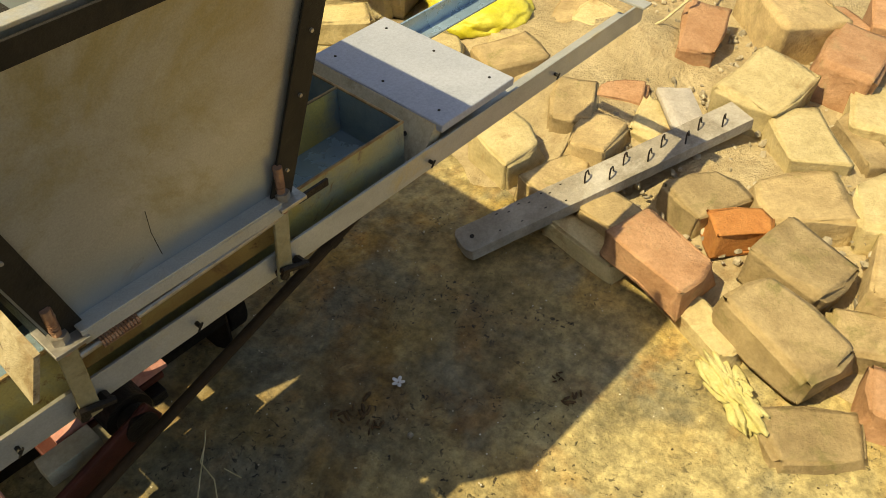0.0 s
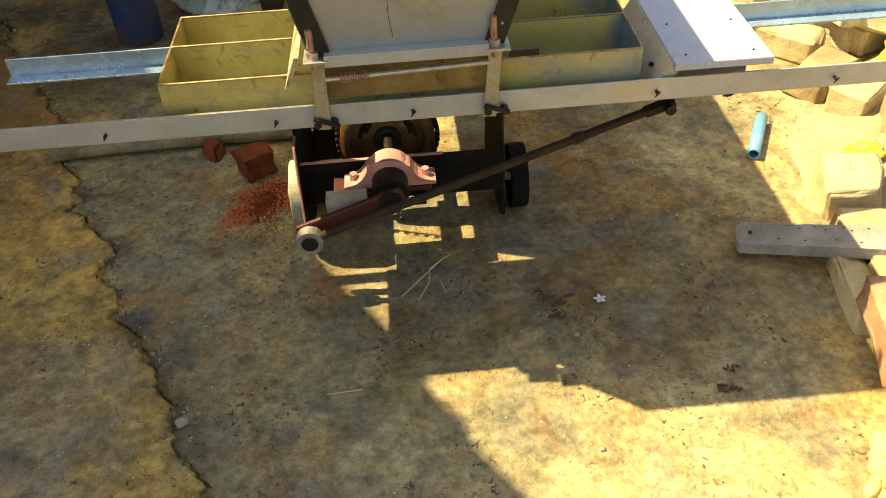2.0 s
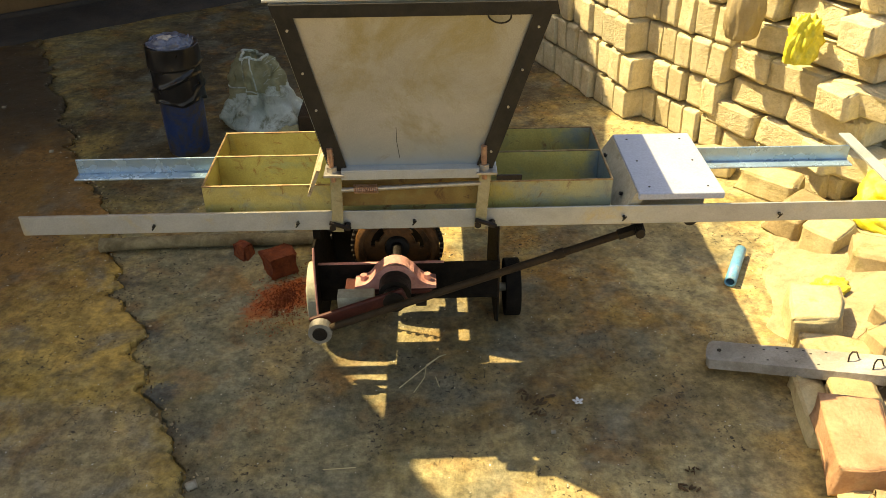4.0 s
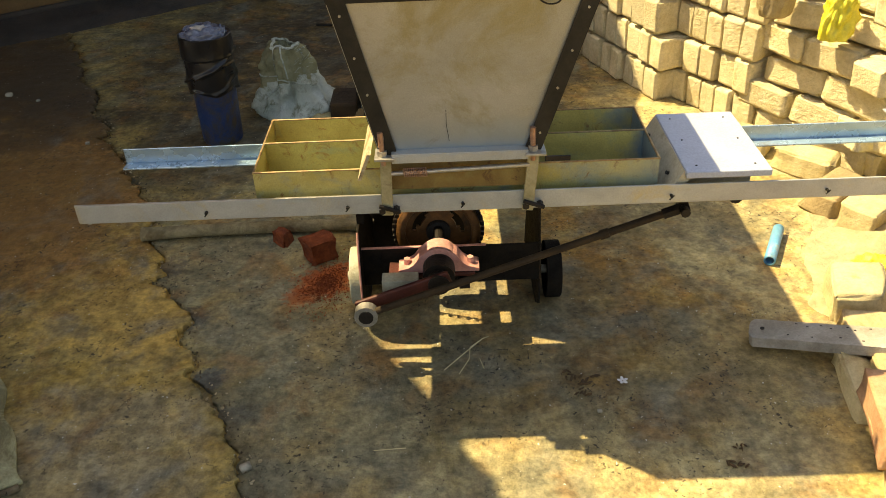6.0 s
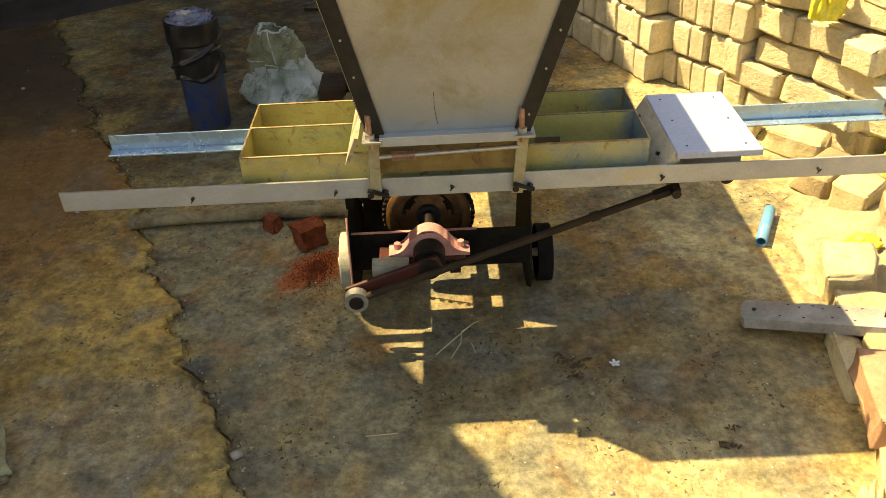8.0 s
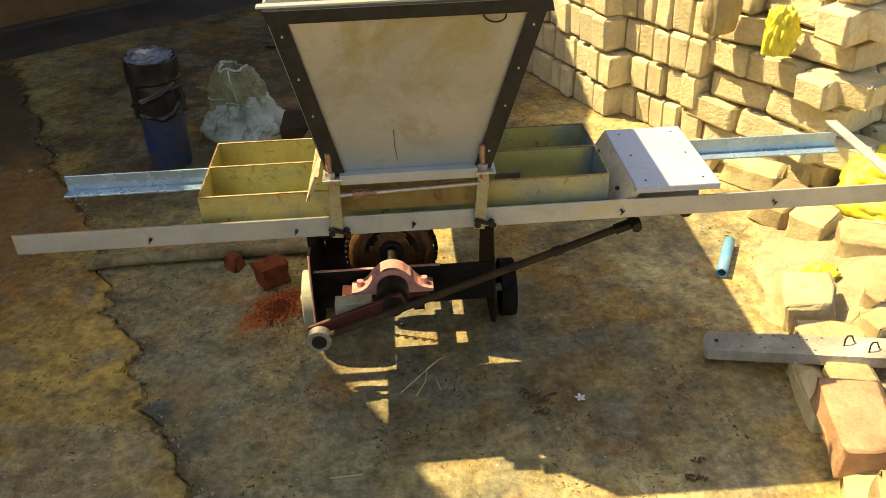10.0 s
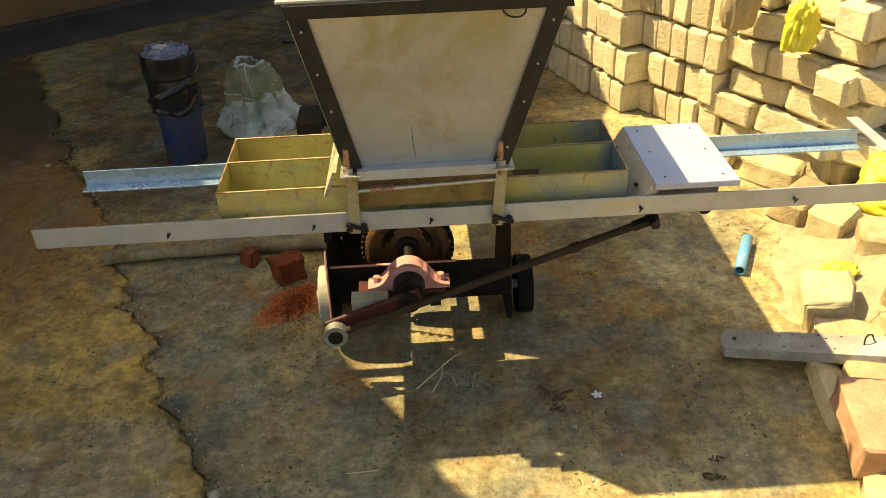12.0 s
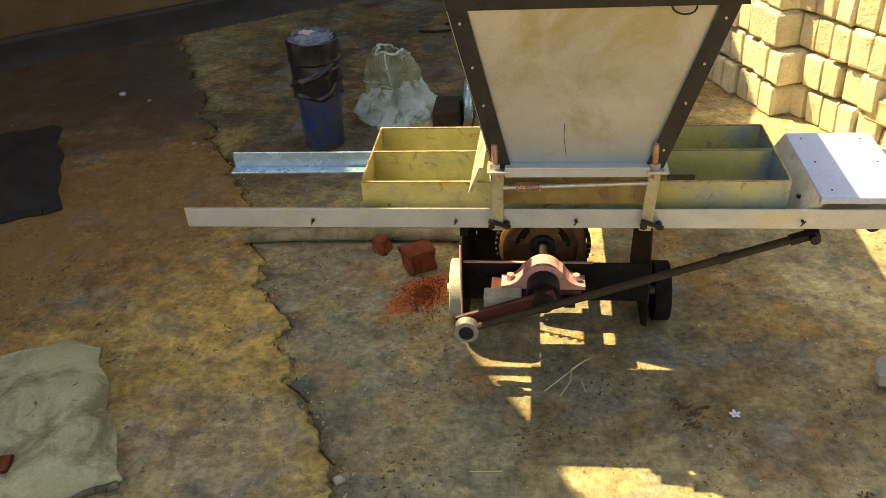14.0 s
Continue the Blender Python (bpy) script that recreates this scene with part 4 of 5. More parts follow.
# ---- stacked brick wall ----
def wall_run(parent, a, b, rows, bw, bh, depth, variants, tilt, z0=0.0, joint=0.006, lean=0.0, ragged=0.012):
    a, b = Vector((*a, 0)), Vector((*b, 0))
    d = (b - a).normalized()
    n = Vector((-d.y, d.x, 0))
    rz = math.atan2(d.y, d.x)
    for r in range(rows):
        s = -bw * (0.5 if r % 2 else 0.0) * 0.8
        while s < (b - a).length - bw * 0.4:
            k = 1 + random.uniform(-0.12, 0.14)
            me = random.choice(variants)
            ob = new("brick", me)
            ob.parent = parent
            c = a + d * (s + bw * k / 2) + n * (depth / 2 + random.uniform(-ragged, ragged) + lean * r)
            ob.matrix_world = Matrix.Translation((c.x, c.y, z0 + r * (bh + joint))) @ Matrix.Rotation(rz + math.radians(random.uniform(-3, 3) * (1 + ragged * 60)), 4, 'Z') @ \
                Matrix.Rotation(math.radians(random.uniform(-tilt, tilt)), 4, 'Y') @ Matrix.Diagonal((k, 1, 1 - random.random() * ragged * 5, 1))
            s += (bw * k + joint) * (1 + random.random() * ragged * 3)


def variants(n, lx, ly, lz, wear):
    out = []
    for i in range(n):
        bm = rough_block(lx, ly, lz, 11 + i * 3 + lx * 40, 5, wear)
        me = bpy.data.meshes.new("brick")
        bm.to_mesh(me)
        bm.free()
        me.materials.append(M["mud_brick"])
        for p in me.polygons:
            p.use_smooth = True
        out.append(me)
    return out


stack = tagged(new("wall_bricks"), "dry-stacked wall of pale sun-dried mud bricks", "wall", kind="structure")
heads = variants(12, 0.084, 0.22, 0.142, 0.0065)
sides = variants(14, 0.235, 0.13, 0.110, 0.0125)
wall_run(stack, (0.385, 4.84), (0.865, 3.60), 7, 0.084, 0.142, 0.22, heads, 2.5, 0.0, 0.010)
wall_run(stack, (0.945, 3.62), (1.175, 3.24), 7, 0.084, 0.142, 0.22, heads, 3.0, 0.0, 0.010)
wall_run(stack, (1.205, 3.22), (1.49, 2.75), 9, 0.235, 0.110, 0.13, sides, 5.0, 0.0, 0.009, 0.006, 0.03)
wall_run(stack, (1.52, 2.76), (2.35, 3.08), 9, 0.235, 0.110, 0.13, sides, 4.0, 0.0, 0.008, 0.004, 0.03)
wall_run(stack, (1.36, 3.27), (1.63, 2.88), 9, 0.235, 0.110, 0.13, sides, 4.0, 0.0, 0.008, 0.0)


# ---- loose bricks on the right ----
HEAP = "loose bricks of the heap"
heap_seed = [0]


def loose_brick(x, y, z_top, lx, ly, yaw, mat, label, lz=0.10, rx=0.0, ry=0.0, name="brick"):
    heap_seed[0] += 1
    rnd = random.Random(heap_seed[0])
    bm = rough_block(lx, ly, lz, heap_seed[0] * 1.7, 5, 0.012)
    kx, ky, kz = rnd.uniform(-0.13, 0.13), rnd.uniform(-0.13, 0.13), rnd.uniform(-0.10, 0.10)
    chips_at = [Vector((rnd.choice((-1, 1)) * lx / 2, rnd.choice((-1, 1)) * ly / 2, lz * rnd.uniform(0.6, 1.0))) for _ in range(2)]
    for v in bm.verts:
        p = v.co.copy()
        for c in chips_at:
            d = (p - c).length
            if d < 0.055:
                v.co = v.co.lerp(Vector((0, 0, lz * 0.45)), 0.22 * (1 - d / 0.055))
        q = v.co.copy()
        v.co = Vector((q.x * (1 + kx * q.y / ly), q.y * (1 + ky * q.x / lx), q.z * (1 + kz * q.x / lx)))
        v.co += Vector((noise.noise(q * 14 + Vector((heap_seed[0], 0, 0))), noise.noise(q * 14 + Vector((0, heap_seed[0], 0))), noise.noise(q * 14 + Vector((0, 0, heap_seed[0]))))) * 0.007
    ob = link_bm(name, bm, mat, True)
    ob.matrix_world = pose(x, y, z_top - lz, rx, ry, yaw)
    return tagged(ob, label, "brick", HEAP)


RED, BRN, YEL, ORG = "brick_red", "brick_brown", "brick_yellow", "brick_orange"
loose_brick(0.99, 1.47, 0.135, 0.24, 0.155, -99, RED, "smooth salmon-red fired brick lying on the heap's edge", 0.085, 0, 5)
loose_brick(0.985, 1.16, 0.125, 0.265, 0.155, -105, BRN, "long brown brick with mossy edge beside a red one", 0.09, 3, 4)
loose_brick(1.21, 1.38, 0.125, 0.16, 0.10, -43, ORG, "small broken bright orange brick", 0.08)
loose_brick(1.26, 1.50, 0.120, 0.19, 0.14, -22, BRN, "rounded brown broken brick", 0.10, 4)
loose_brick(1.38, 1.31, 0.130, 0.23, 0.19, -48, BRN, "large flat brown brick", 0.10)
loose_brick(1.18, 1.22, 0.130, 0.20, 0.19, -98, BRN, "mossy brown half brick", 0.11, -4, 5)
loose_brick(1.70, 1.57, 0.200, 0.25, 0.19, -3, YEL, "thick yellow ochre brick", 0.15, 3, -4)
loose_brick(1.58, 1.40, 0.160, 0.17, 0.24, -45, YEL, "square-ended yellow ochre brick", 0.12)
loose_brick(1.69, 1.29, 0.150, 0.09, 0.24, -43, BRN, "narrow tan brick on its edge", 0.12)
loose_brick(1.97, 1.45, 0.210, 0.27, 0.17, 5, RED, "worn reddish brick with rounded corners", 0.14, 4, 3)
loose_brick(2.11, 1.70, 0.230, 0.30, 0.24, -129, BRN, "large dark brown weathered brick", 0.16, -5, 4)
loose_brick(2.26, 1.44, 0.220, 0.22, 0.14, -158, RED, "reddish broken brick high on the heap", 0.14)
loose_brick(1.86, 1.86, 0.180, 0.26, 0.13, 21, RED, "pinkish brick half buried in sand", 0.10, 3, -5)
loose_brick(1.26, 1.83, 0.130, 0.19, 0.14, 10, BRN, "chunky tan brick with broken corners", 0.12, -5, 6)
loose_brick(1.37, 1.98, 0.120, 0.20, 0.12, 28, BRN, "brown brick lying across the heap", 0.11)
loose_brick(1.125, 2.02, 0.112, 0.150, 0.165, -14, YEL, "pale yellow block on the floor by the board", 0.112, 6, -6)
loose_brick(1.10, 1.83, 0.085, 0.19, 0.12, -20, BRN, "tan brick beneath the board", 0.085)
loose_brick(1.49, 1.90, 0.120, 0.13, 0.10, -66, RED, "small red broken brick", 0.10)
loose_brick(1.43, 1.76, 0.120, 0.16, 0.13, 11, YEL, "sandy yellow broken brick", 0.12, 8)
loose_brick(1.49, 1.14, 0.140, 0.16, 0.23, -62, YEL, "yellow ochre brick with split end", 0.12)
loose_brick(1.30, 1.02, 0.135, 0.17, 0.24, -72, BRN, "brown brick half in shadow", 0.11, 0, 5)
loose_brick(1.52, 2.33, 0.100, 0.20, 0.14, 31, YEL, "tan brick lying by the rail end", 0.10)
loose_brick(1.58, 2.17, 0.100, 0.18, 0.11, 15, RED, "salmon brick lying by the rail end", 0.09)
loose_brick(1.80, 2.28, 0.110, 0.22, 0.13, 17, BRN, "brown brick near the sack", 0.10)
loose_brick(1.66, 2.05, 0.110, 0.20, 0.13, 60, YEL, "pale brick pressed into sand", 0.09)
loose_brick(0.83, 1.00, 0.030, 0.22, 0.13, -48, BRN, "dull reddish brick sunk in the ground", 0.07)
loose_brick(1.00, 0.86, 0.080, 0.22, 0.13, -75, RED, "dull red brick with dusty top", 0.09)
loose_brick(1.12, 1.00, 0.075, 0.20, 0.12, -60, BRN, "brown brick under rubble", 0.08)
loose_brick(0.945, 1.345, 0.048, 0.32, 0.075, -112, YEL, "mossy kerb brick along the floor edge", 0.06)
loose_brick(0.985, 1.66, 0.050, 0.24, 0.075, -100, YEL, "ochre kerb brick along the floor edge", 0.06)
loose_brick(1.07, 1.64, 0.085, 0.22, 0.12, -95, BRN, "dark brick under the board", 0.08)
loose_brick(1.29, 2.88, 0.085, 0.22, 0.13, -45, YEL, "pale mud brick lying below the rail", 0.085)
loose_brick(1.12, 3.08, 0.085, 0.19, 0.12, -28, YEL, "pale mud brick at the wall's foot", 0.08)
loose_brick(1.30, 2.62, 0.085, 0.22, 0.13, 35, BRN, "tan brick behind the carriage", 0.085)
loose_brick(1.34, 2.46, 0.110, 0.19, 0.14, 40, YEL, "rounded tan brick under the rail end", 0.11)
loose_brick(1.43, 2.26, 0.130, 0.20, 0.15, -25, BRN, "rounded tan-red brick under the rail end", 0.11)
for i in range(34):
    x, y = random.uniform(1.75, 3.4), random.uniform(0.2, 2.9)
    if i >= 26:
        x, y = random.uniform(1.0, 1.8), random.uniform(0.1, 0.9)
    near = x - 1.7
    loose_brick(x, y, 0.16 + 0.04 * max(0, min(1, near)) + random.uniform(-0.03, 0.02), random.uniform(0.19, 0.28), random.uniform(0.12, 0.17), random.uniform(0, 180),
                random.choice((BRN, BRN, RED, YEL)), "weathered loose brick in the heap", 0.12, random.uniform(-6, 6), random.uniform(-6, 6))

# sandy bed of the heap
bm = bmesh.new()
cells = {}
for i in range(56):
    for j in range(64):
        x, y = 0.86 + i * 0.05, -0.2 + j * 0.05
        e = min(1, max(0, (x - 0.93 - 0.05 * noise.noise(Vector((y * 3, 0, 0))) + 0.10 * max(0, 1.3 - y) - 0.35 * max(0, y - 2.05)) / 0.5))
        z = -0.02 + 0.118 * e + 0.035 * e * noise.noise(Vector((x * 4, y * 4, 1))) + 0.012 * noise.noise(Vector((x * 15, y * 15, 2)))
        z += 0.09 * math.exp(-((x - 1.72) ** 2 + (y - 2.0) ** 2) / 0.03)
        rimfade = max(0, (i - 48) / 7, (6 - j) / 6, (j - 57) / 6)
        cells[i, j] = bm.verts.new((x, y, z - 0.16 * rimfade))
for i in range(55):
    for j in range(63):
        bm.faces.new((cells[i, j], cells[i + 1, j], cells[i + 1, j + 1], cells[i, j + 1]))
tagged(link_bm("sand_bed", bm, "sand", True), "pale sandy soil between the loose bricks", "sand", kind="stuff")


def chips(name, n, place, lo, hi, mat, label, category):
    bm = bmesh.new()
    for _ in range(n):
        x, y, z = place()
        s = random.uniform(lo, hi)
        r = bmesh.ops.create_icosphere(bm, subdivisions=1, radius=s, matrix=Matrix.Translation((x, y, z)) @ Euler([random.uniform(0, 6) for _ in range(3)]).to_matrix().to_4x4()
                                       @ Matrix.Diagonal((1, random.uniform(0.5, 1), random.uniform(0.35, 0.8), 1)))
        for v in r["verts"]:
            v.co += Vector((random.uniform(-1, 1), random.uniform(-1, 1), random.uniform(-1, 1))) * s * 0.2
    return tagged(link_bm(name, bm, mat), label, category, kind="stuff")


def in_heap():
    x, y = random.uniform(1.12, 2.3), random.uniform(0.8, 2.15)
    x += max(0, y - 1.7) * 0.7
    return x, y, 0.095 * min(1, (x - 0.9) / 0.5) + random.uniform(-0.005, 0.014)


chips("mortar_chips", 1500, in_heap, 0.005, 0.015, "gravel", "pale mortar chips and gravel between bricks", "gravel")
chips("grit", 260, lambda: (random.uniform(-1.5, 0.9), random.uniform(0.9, 3.3), 0.002), 0.0015, 0.004, "gravel", "scattered pale grit on the floor", "grit")

chips("dark_grit", 150, lambda: (random.uniform(-1.6, 0.9), random.uniform(0.9, 3.2), 0.001), 0.0012, 0.0038, "crumb", "scattered dark crumbs of bark and soil on the floor", "grit")


def crack_side():
    y = random.uniform(0.9, 3.7)
    return crack_x(y) + 0.075 * noise.noise(Vector((y * 6, 1.7, 0))) + random.gauss(0.012, 0.022), y, 0.002


chips("crack_crumbs", 420, crack_side, 0.0012, 0.0045, "crumb", "dark crumbs of soil along the floor crack", "crumbs")
chips("crack_chips", 130, crack_side, 0.002, 0.0065, "sand", "broken ochre chips along the floor crack", "crumbs")

# ---- board with nails ----
bA, bB = Vector((0.765, 1.885, 0.030)), Vector((1.54, 1.565, 0.165))
bx = (bB - bA).normalized()
by = Vector((0, 0, 1)).cross(bx).normalized()
bz = bx.cross(by)
bm_m = Matrix((bx, by, bz)).transposed().to_4x4()
bm_m.translation = bA
board = thing("wooden_board", "weathered grey plank with bent nails leaning on the bricks", "board")
board.matrix_world = bm_m
L = (bB - bA).length
bm = bmesh.new()
bmesh.ops.create_grid(bm, x_segments=40, y_segments=6, size=0.5, matrix=Matrix.Translation((L / 2, 0, 0.016)) @ Matrix.Diagonal((L, 0.088, 1, 1)))
for v in bm.verts:
    if v.co.x < 0.03:
        v.co.x += 0.012 * (abs(v.co.y) / 0.044) ** 4
    v.co.z += 0.0015 * noise.noise(Vector((v.co.x * 20, v.co.y * 90, 0)))
ext = bmesh.ops.extrude_face_region(bm, geom=bm.faces[:])
for v in [g for g in ext["geom"] if isinstance(g, bmesh.types.BMVert)]:
    v.co.z -= 0.032
part("plank", bm, "board", board)
bm = bmesh.new()
for i in range(8):
    x = 0.36 + i * 0.058
    y = 0.012 * (-1) ** i
    wire(bm, [(x, y - 0.01, 0.012), (x + 0.003, y - 0.008, 0.036), (x + 0.009, y - 0.004, 0.045), (x + 0.020, y + 0.004, 0.040), (x + 0.026, y + 0.010, 0.018)], 0.0022, 6)
    part("bent_nail", bm, "steel_dark", board)
    bm = bmesh.new()
bm.free()
bm = rod_between(bmesh.new(), (0.035, 0, 0.0165), (0.035, 0, 0.0185), 0.006, 10)
part("nail_hole", bm, "black_angle", board)
for i in range(11):
    x = 0.10 + 0.021 * i + random.uniform(-0.006, 0.006)
    for y in ((0.026 + 0.006 * math.sin(i * 2.1),) if i % 3 else (-0.022 + 0.004 * math.sin(i * 1.3),)):
        part("nail_dent", box(bmesh.new(), (x, y, 0.0165), (x + 0.006, y + 0.0016, 0.0185)), "black_angle", board)

offcut = link_bm("painted_offcut", rough_block(0.19, 0.10, 0.02, 5.2, 4, 0.003), "paper", True)
offcut.matrix_world = pose(1.47, 1.70, 0.135, 6, -6, 48)
tagged(offcut, "white-stained wooden offcut on the bricks", "offcut")

# ---- pipe, pole, lump, dust ----
bm = lathe(bmesh.new(), [(0.0135, -0.105), (0.0185, -0.105), (0.0185, 0.105), (0.0135, 0.105), (0.0135, -0.105)], 24)
pipe = link_bm("plastic_pipe", bm, "light_blue", True)
pipe.matrix_world = Matrix.Translation((0.995, 2.345, 0.0195)) @ Vector((0.10, 0.2, 0)).to_track_quat("Z", "Y").to_matrix().to_4x4()
tagged(pipe, "short light blue plastic pipe lying on the floor", "pipe")

bm = bmesh.new()
rings = []
for i in range(15):
    f = i / 14
    c = Vector((-1.15 + 0.98 * f, 2.545 + 0.03 * f + 0.008 * math.sin(f * 5), 0.024))
    r = 0.0235 + 0.004 * max(0, 1 - f * 16) - 0.003 * f + 0.002 * noise.noise(Vector((f * 9, 0, 0)))
    rings.append([bm.verts.new(c + Vector((0, math.cos(a) * r, math.sin(a) * r * 0.95)) * (1 + 0.06 * noise.noise(Vector((f * 20, a, 0))))) for a in [2 * math.pi * k / 14 for k in range(14)]])
for a, b in zip(rings, rings[1:]):
    for k in range(14):
        bm.faces.new((a[k], a[(k + 1) % 14], b[(k + 1) % 14], b[k]))
bm.faces.new(rings[0]), bm.faces.new(rings[-1][::-1])
tagged(link_bm("wooden_pole", bm, "log", True), "bark-stripped wooden pole lying on the floor", "pole")

for x, y, lx, ly, lz, yaw in ((-0.512, 2.400, 0.096, 0.090, 0.078, 34), (-0.650, 2.505, 0.048, 0.055, 0.045, 60), (-1.43, 1.43, 0.07, 0.06, 0.06, 10)):
    bm = rough_block(lx, ly, lz, lx * 90, 5, 0.012)
    for v in bm.verts:
        v.co += Vector((noise.noise(v.co * 17), noise.noise(v.co * 17 + Vector((5, 0, 0))), noise.noise(v.co * 17 + Vector((0, 5, 0))))) * 0.013
        v.co.z = max(v.co.z, 0.0)
    ob = link_bm("clay_lump", bm, "red_lump", False)
    ob.matrix_world = pose(x, y, 0, 0, 0, yaw)
    tagged(ob, "crumbling red clay lump on the floor", "clay lump", "red clay lumps")


def dust():
    f = abs(random.gauss(0, 1))
    a = random.uniform(0, 6.283)
    return -0.475 + 0.055 * f * math.cos(a) + 0.0 * f, 2.24 + 0.085 * f * math.sin(a) + 0.5 * 0.055 * f * math.cos(a), 0.0015


chips("clay_dust", 2600, dust, 0.0008, 0.0030, "red_lump", "spilled red clay dust on concrete", "dust")

# ---- bucket with a black bag ----
bucket = thing("blue_bucket", "tall blue plastic bucket covered with a black bag", "bucket", (-1.035, 3.36, 0))
bm = lathe(bmesh.new(), [(0.0, 0.004), (0.080, 0.0), (0.084, 0.008), (0.088, 0.16), (0.090, 0.28), (0.092, 0.40), (0.084, 0.40), (0.078, 0.02), (0, 0.02)], 40)
part("bucket_body", bm, "blue_paint", bucket, "dusty dark blue plastic", True)
bm = bmesh.new()
rings = []
for i in range(60):
    f = i / 59
    z = 0.235 + 0.235 * f
    ring = []
    for k in range(56):
        a = 2 * math.pi * k / 56
        r = 0.100 + 0.007 * noise.noise(Vector((math.cos(a) * 1.6, math.sin(a) * 1.6, z * 9))) + 0.004 * noise.noise(Vector((math.cos(a) * 5, math.sin(a) * 5, z * 14)))
        for z0, sag, turn0, wide, lift in ((0.338, 0.050, 1.3, 0.006, 0.013), (0.312, 0.036, 2.1, 0.0045, 0.009), (0.285, 0.045, 0.2, 0.006, 0.008)):
            r += lift * (0.35 + max(0, noise.noise(Vector((math.cos(a) * 1.8, math.sin(a) * 1.8, z0 * 40))) * 1.6)) * math.exp(-((z - z0 - sag * math.sin(a + turn0)) / wide) ** 2)
        if f > 0.62:
            r += 0.006
        if f < 0.05:
            r += 0.004 * math.sin(a * 9)
        zz = z + (0.030 * noise.noise(Vector((math.cos(a) * 1.3, math.sin(a) * 1.3, 8))) if f < 0.3 else 0)
        ring.append(bm.verts.new((r * math.cos(a), r * math.sin(a), zz)))
    rings.append(ring)
for g in range(1, 6):
    s = 1 - g / 5.5
    rings.append([bm.verts.new((v.co.x * s, v.co.y * s, 0.468 + 0.028 * noise.noise(Vector((v.co.x * s * 22, v.co.y * s * 22, 5))) - 0.01 * g * 0.5)) for v in rings[59]])
for a, b in zip(rings, rings[1:]):
    for k in range(56):
        bm.faces.new((a[k], a[(k + 1) % 56], b[(k + 1) % 56], b[k]))
bm.faces.new(rings[-1])
bag = part("bag", bm, "black_bag", bucket, "crumpled black polythene bag", True)
bm = bmesh.new()
bmesh.ops.create_icosphere(bm, subdivisions=5, radius=1)
for v in bm.verts:
    p = v.co.copy()
    cr = abs(noise.noise(p * 1.9 + Vector((3, 1, 0)))) * 0.62 + abs(noise.noise(p * 3.6 + Vector((0, 4, 0)))) * 0.26
    v.co = Vector((p.x * 0.094 * (0.9 + cr * 0.3), p.y * 0.094 * (0.9 + cr * 0.3), 0.460 + (p.z * 0.034 + cr * 0.03 if p.z > 0 else p.z * 0.02)))
# The sky's reflection is put into the bag top's blue-grey colour.
part("bag_knot", bm, "bag_top", bag, "crumpled top of the bag, tinted with sky sheen", True)
bm = bmesh.new()
bmesh.ops.create_icosphere(bm, subdivisions=4, radius=1)
for v in bm.verts:
    p = v.co.copy()
    k = 1 + 0.35 * noise.noise(p * 2.1) + 0.2 * abs(noise.noise(p * 5))
    v.co = Vector((-0.012 + p.x * 0.030 * k, -0.020 + p.y * 0.026 * k, 0.492 + p.z * 0.012 * k))
part("bag_fold", bm, "paper", bag, "small pale crumpled patch on the bag", True)


# ---- sacks ----
def sack(name, at, size, seed, mat, label, lump=0.22, fold=0.10, rz=0, category="sack"):
    bm = bmesh.new()
    bmesh.ops.create_icosphere(bm, subdivisions=5, radius=1)
    for v in bm.verts:
        p = v.co.copy()
        n1 = noise.noise(p * 1.1 + Vector((seed, 0, 0)))
        n2 = noise.noise(p * 2.9 + Vector((0, seed, 0)))
        ridge = abs(noise.noise(p * 2.4 + Vector((seed, seed, 0)))) * 3 - 0.8
        fine = abs(noise.noise(p * 5.5 + Vector((0, seed, seed)))) * 3 - 0.8 + abs(noise.noise(p * 11 + Vector((seed, 0, seed)))) * 1.2 - 0.3
        r = 1 + lump * n1 + fold * n2 + fold * 0.7 * ridge + fold * 0.28 * fine
        q = p * r
        q.z = max(q.z, -0.62)
        v.co = Vector((q.x * size[0], q.y * size[1], (q.z + 0.62) * size[2]))
    ob = link_bm(name, bm, mat, True)
    ob.matrix_world = pose(*at, 0, 0, rz)
    return tagged(ob, label, category)


# grey woven sack slumped into a cone, open to one side
woven = thing("woven_sack", "crumpled grey-green woven sack slumped on the floor", "sack", (-0.735, 3.60, 0), -8)


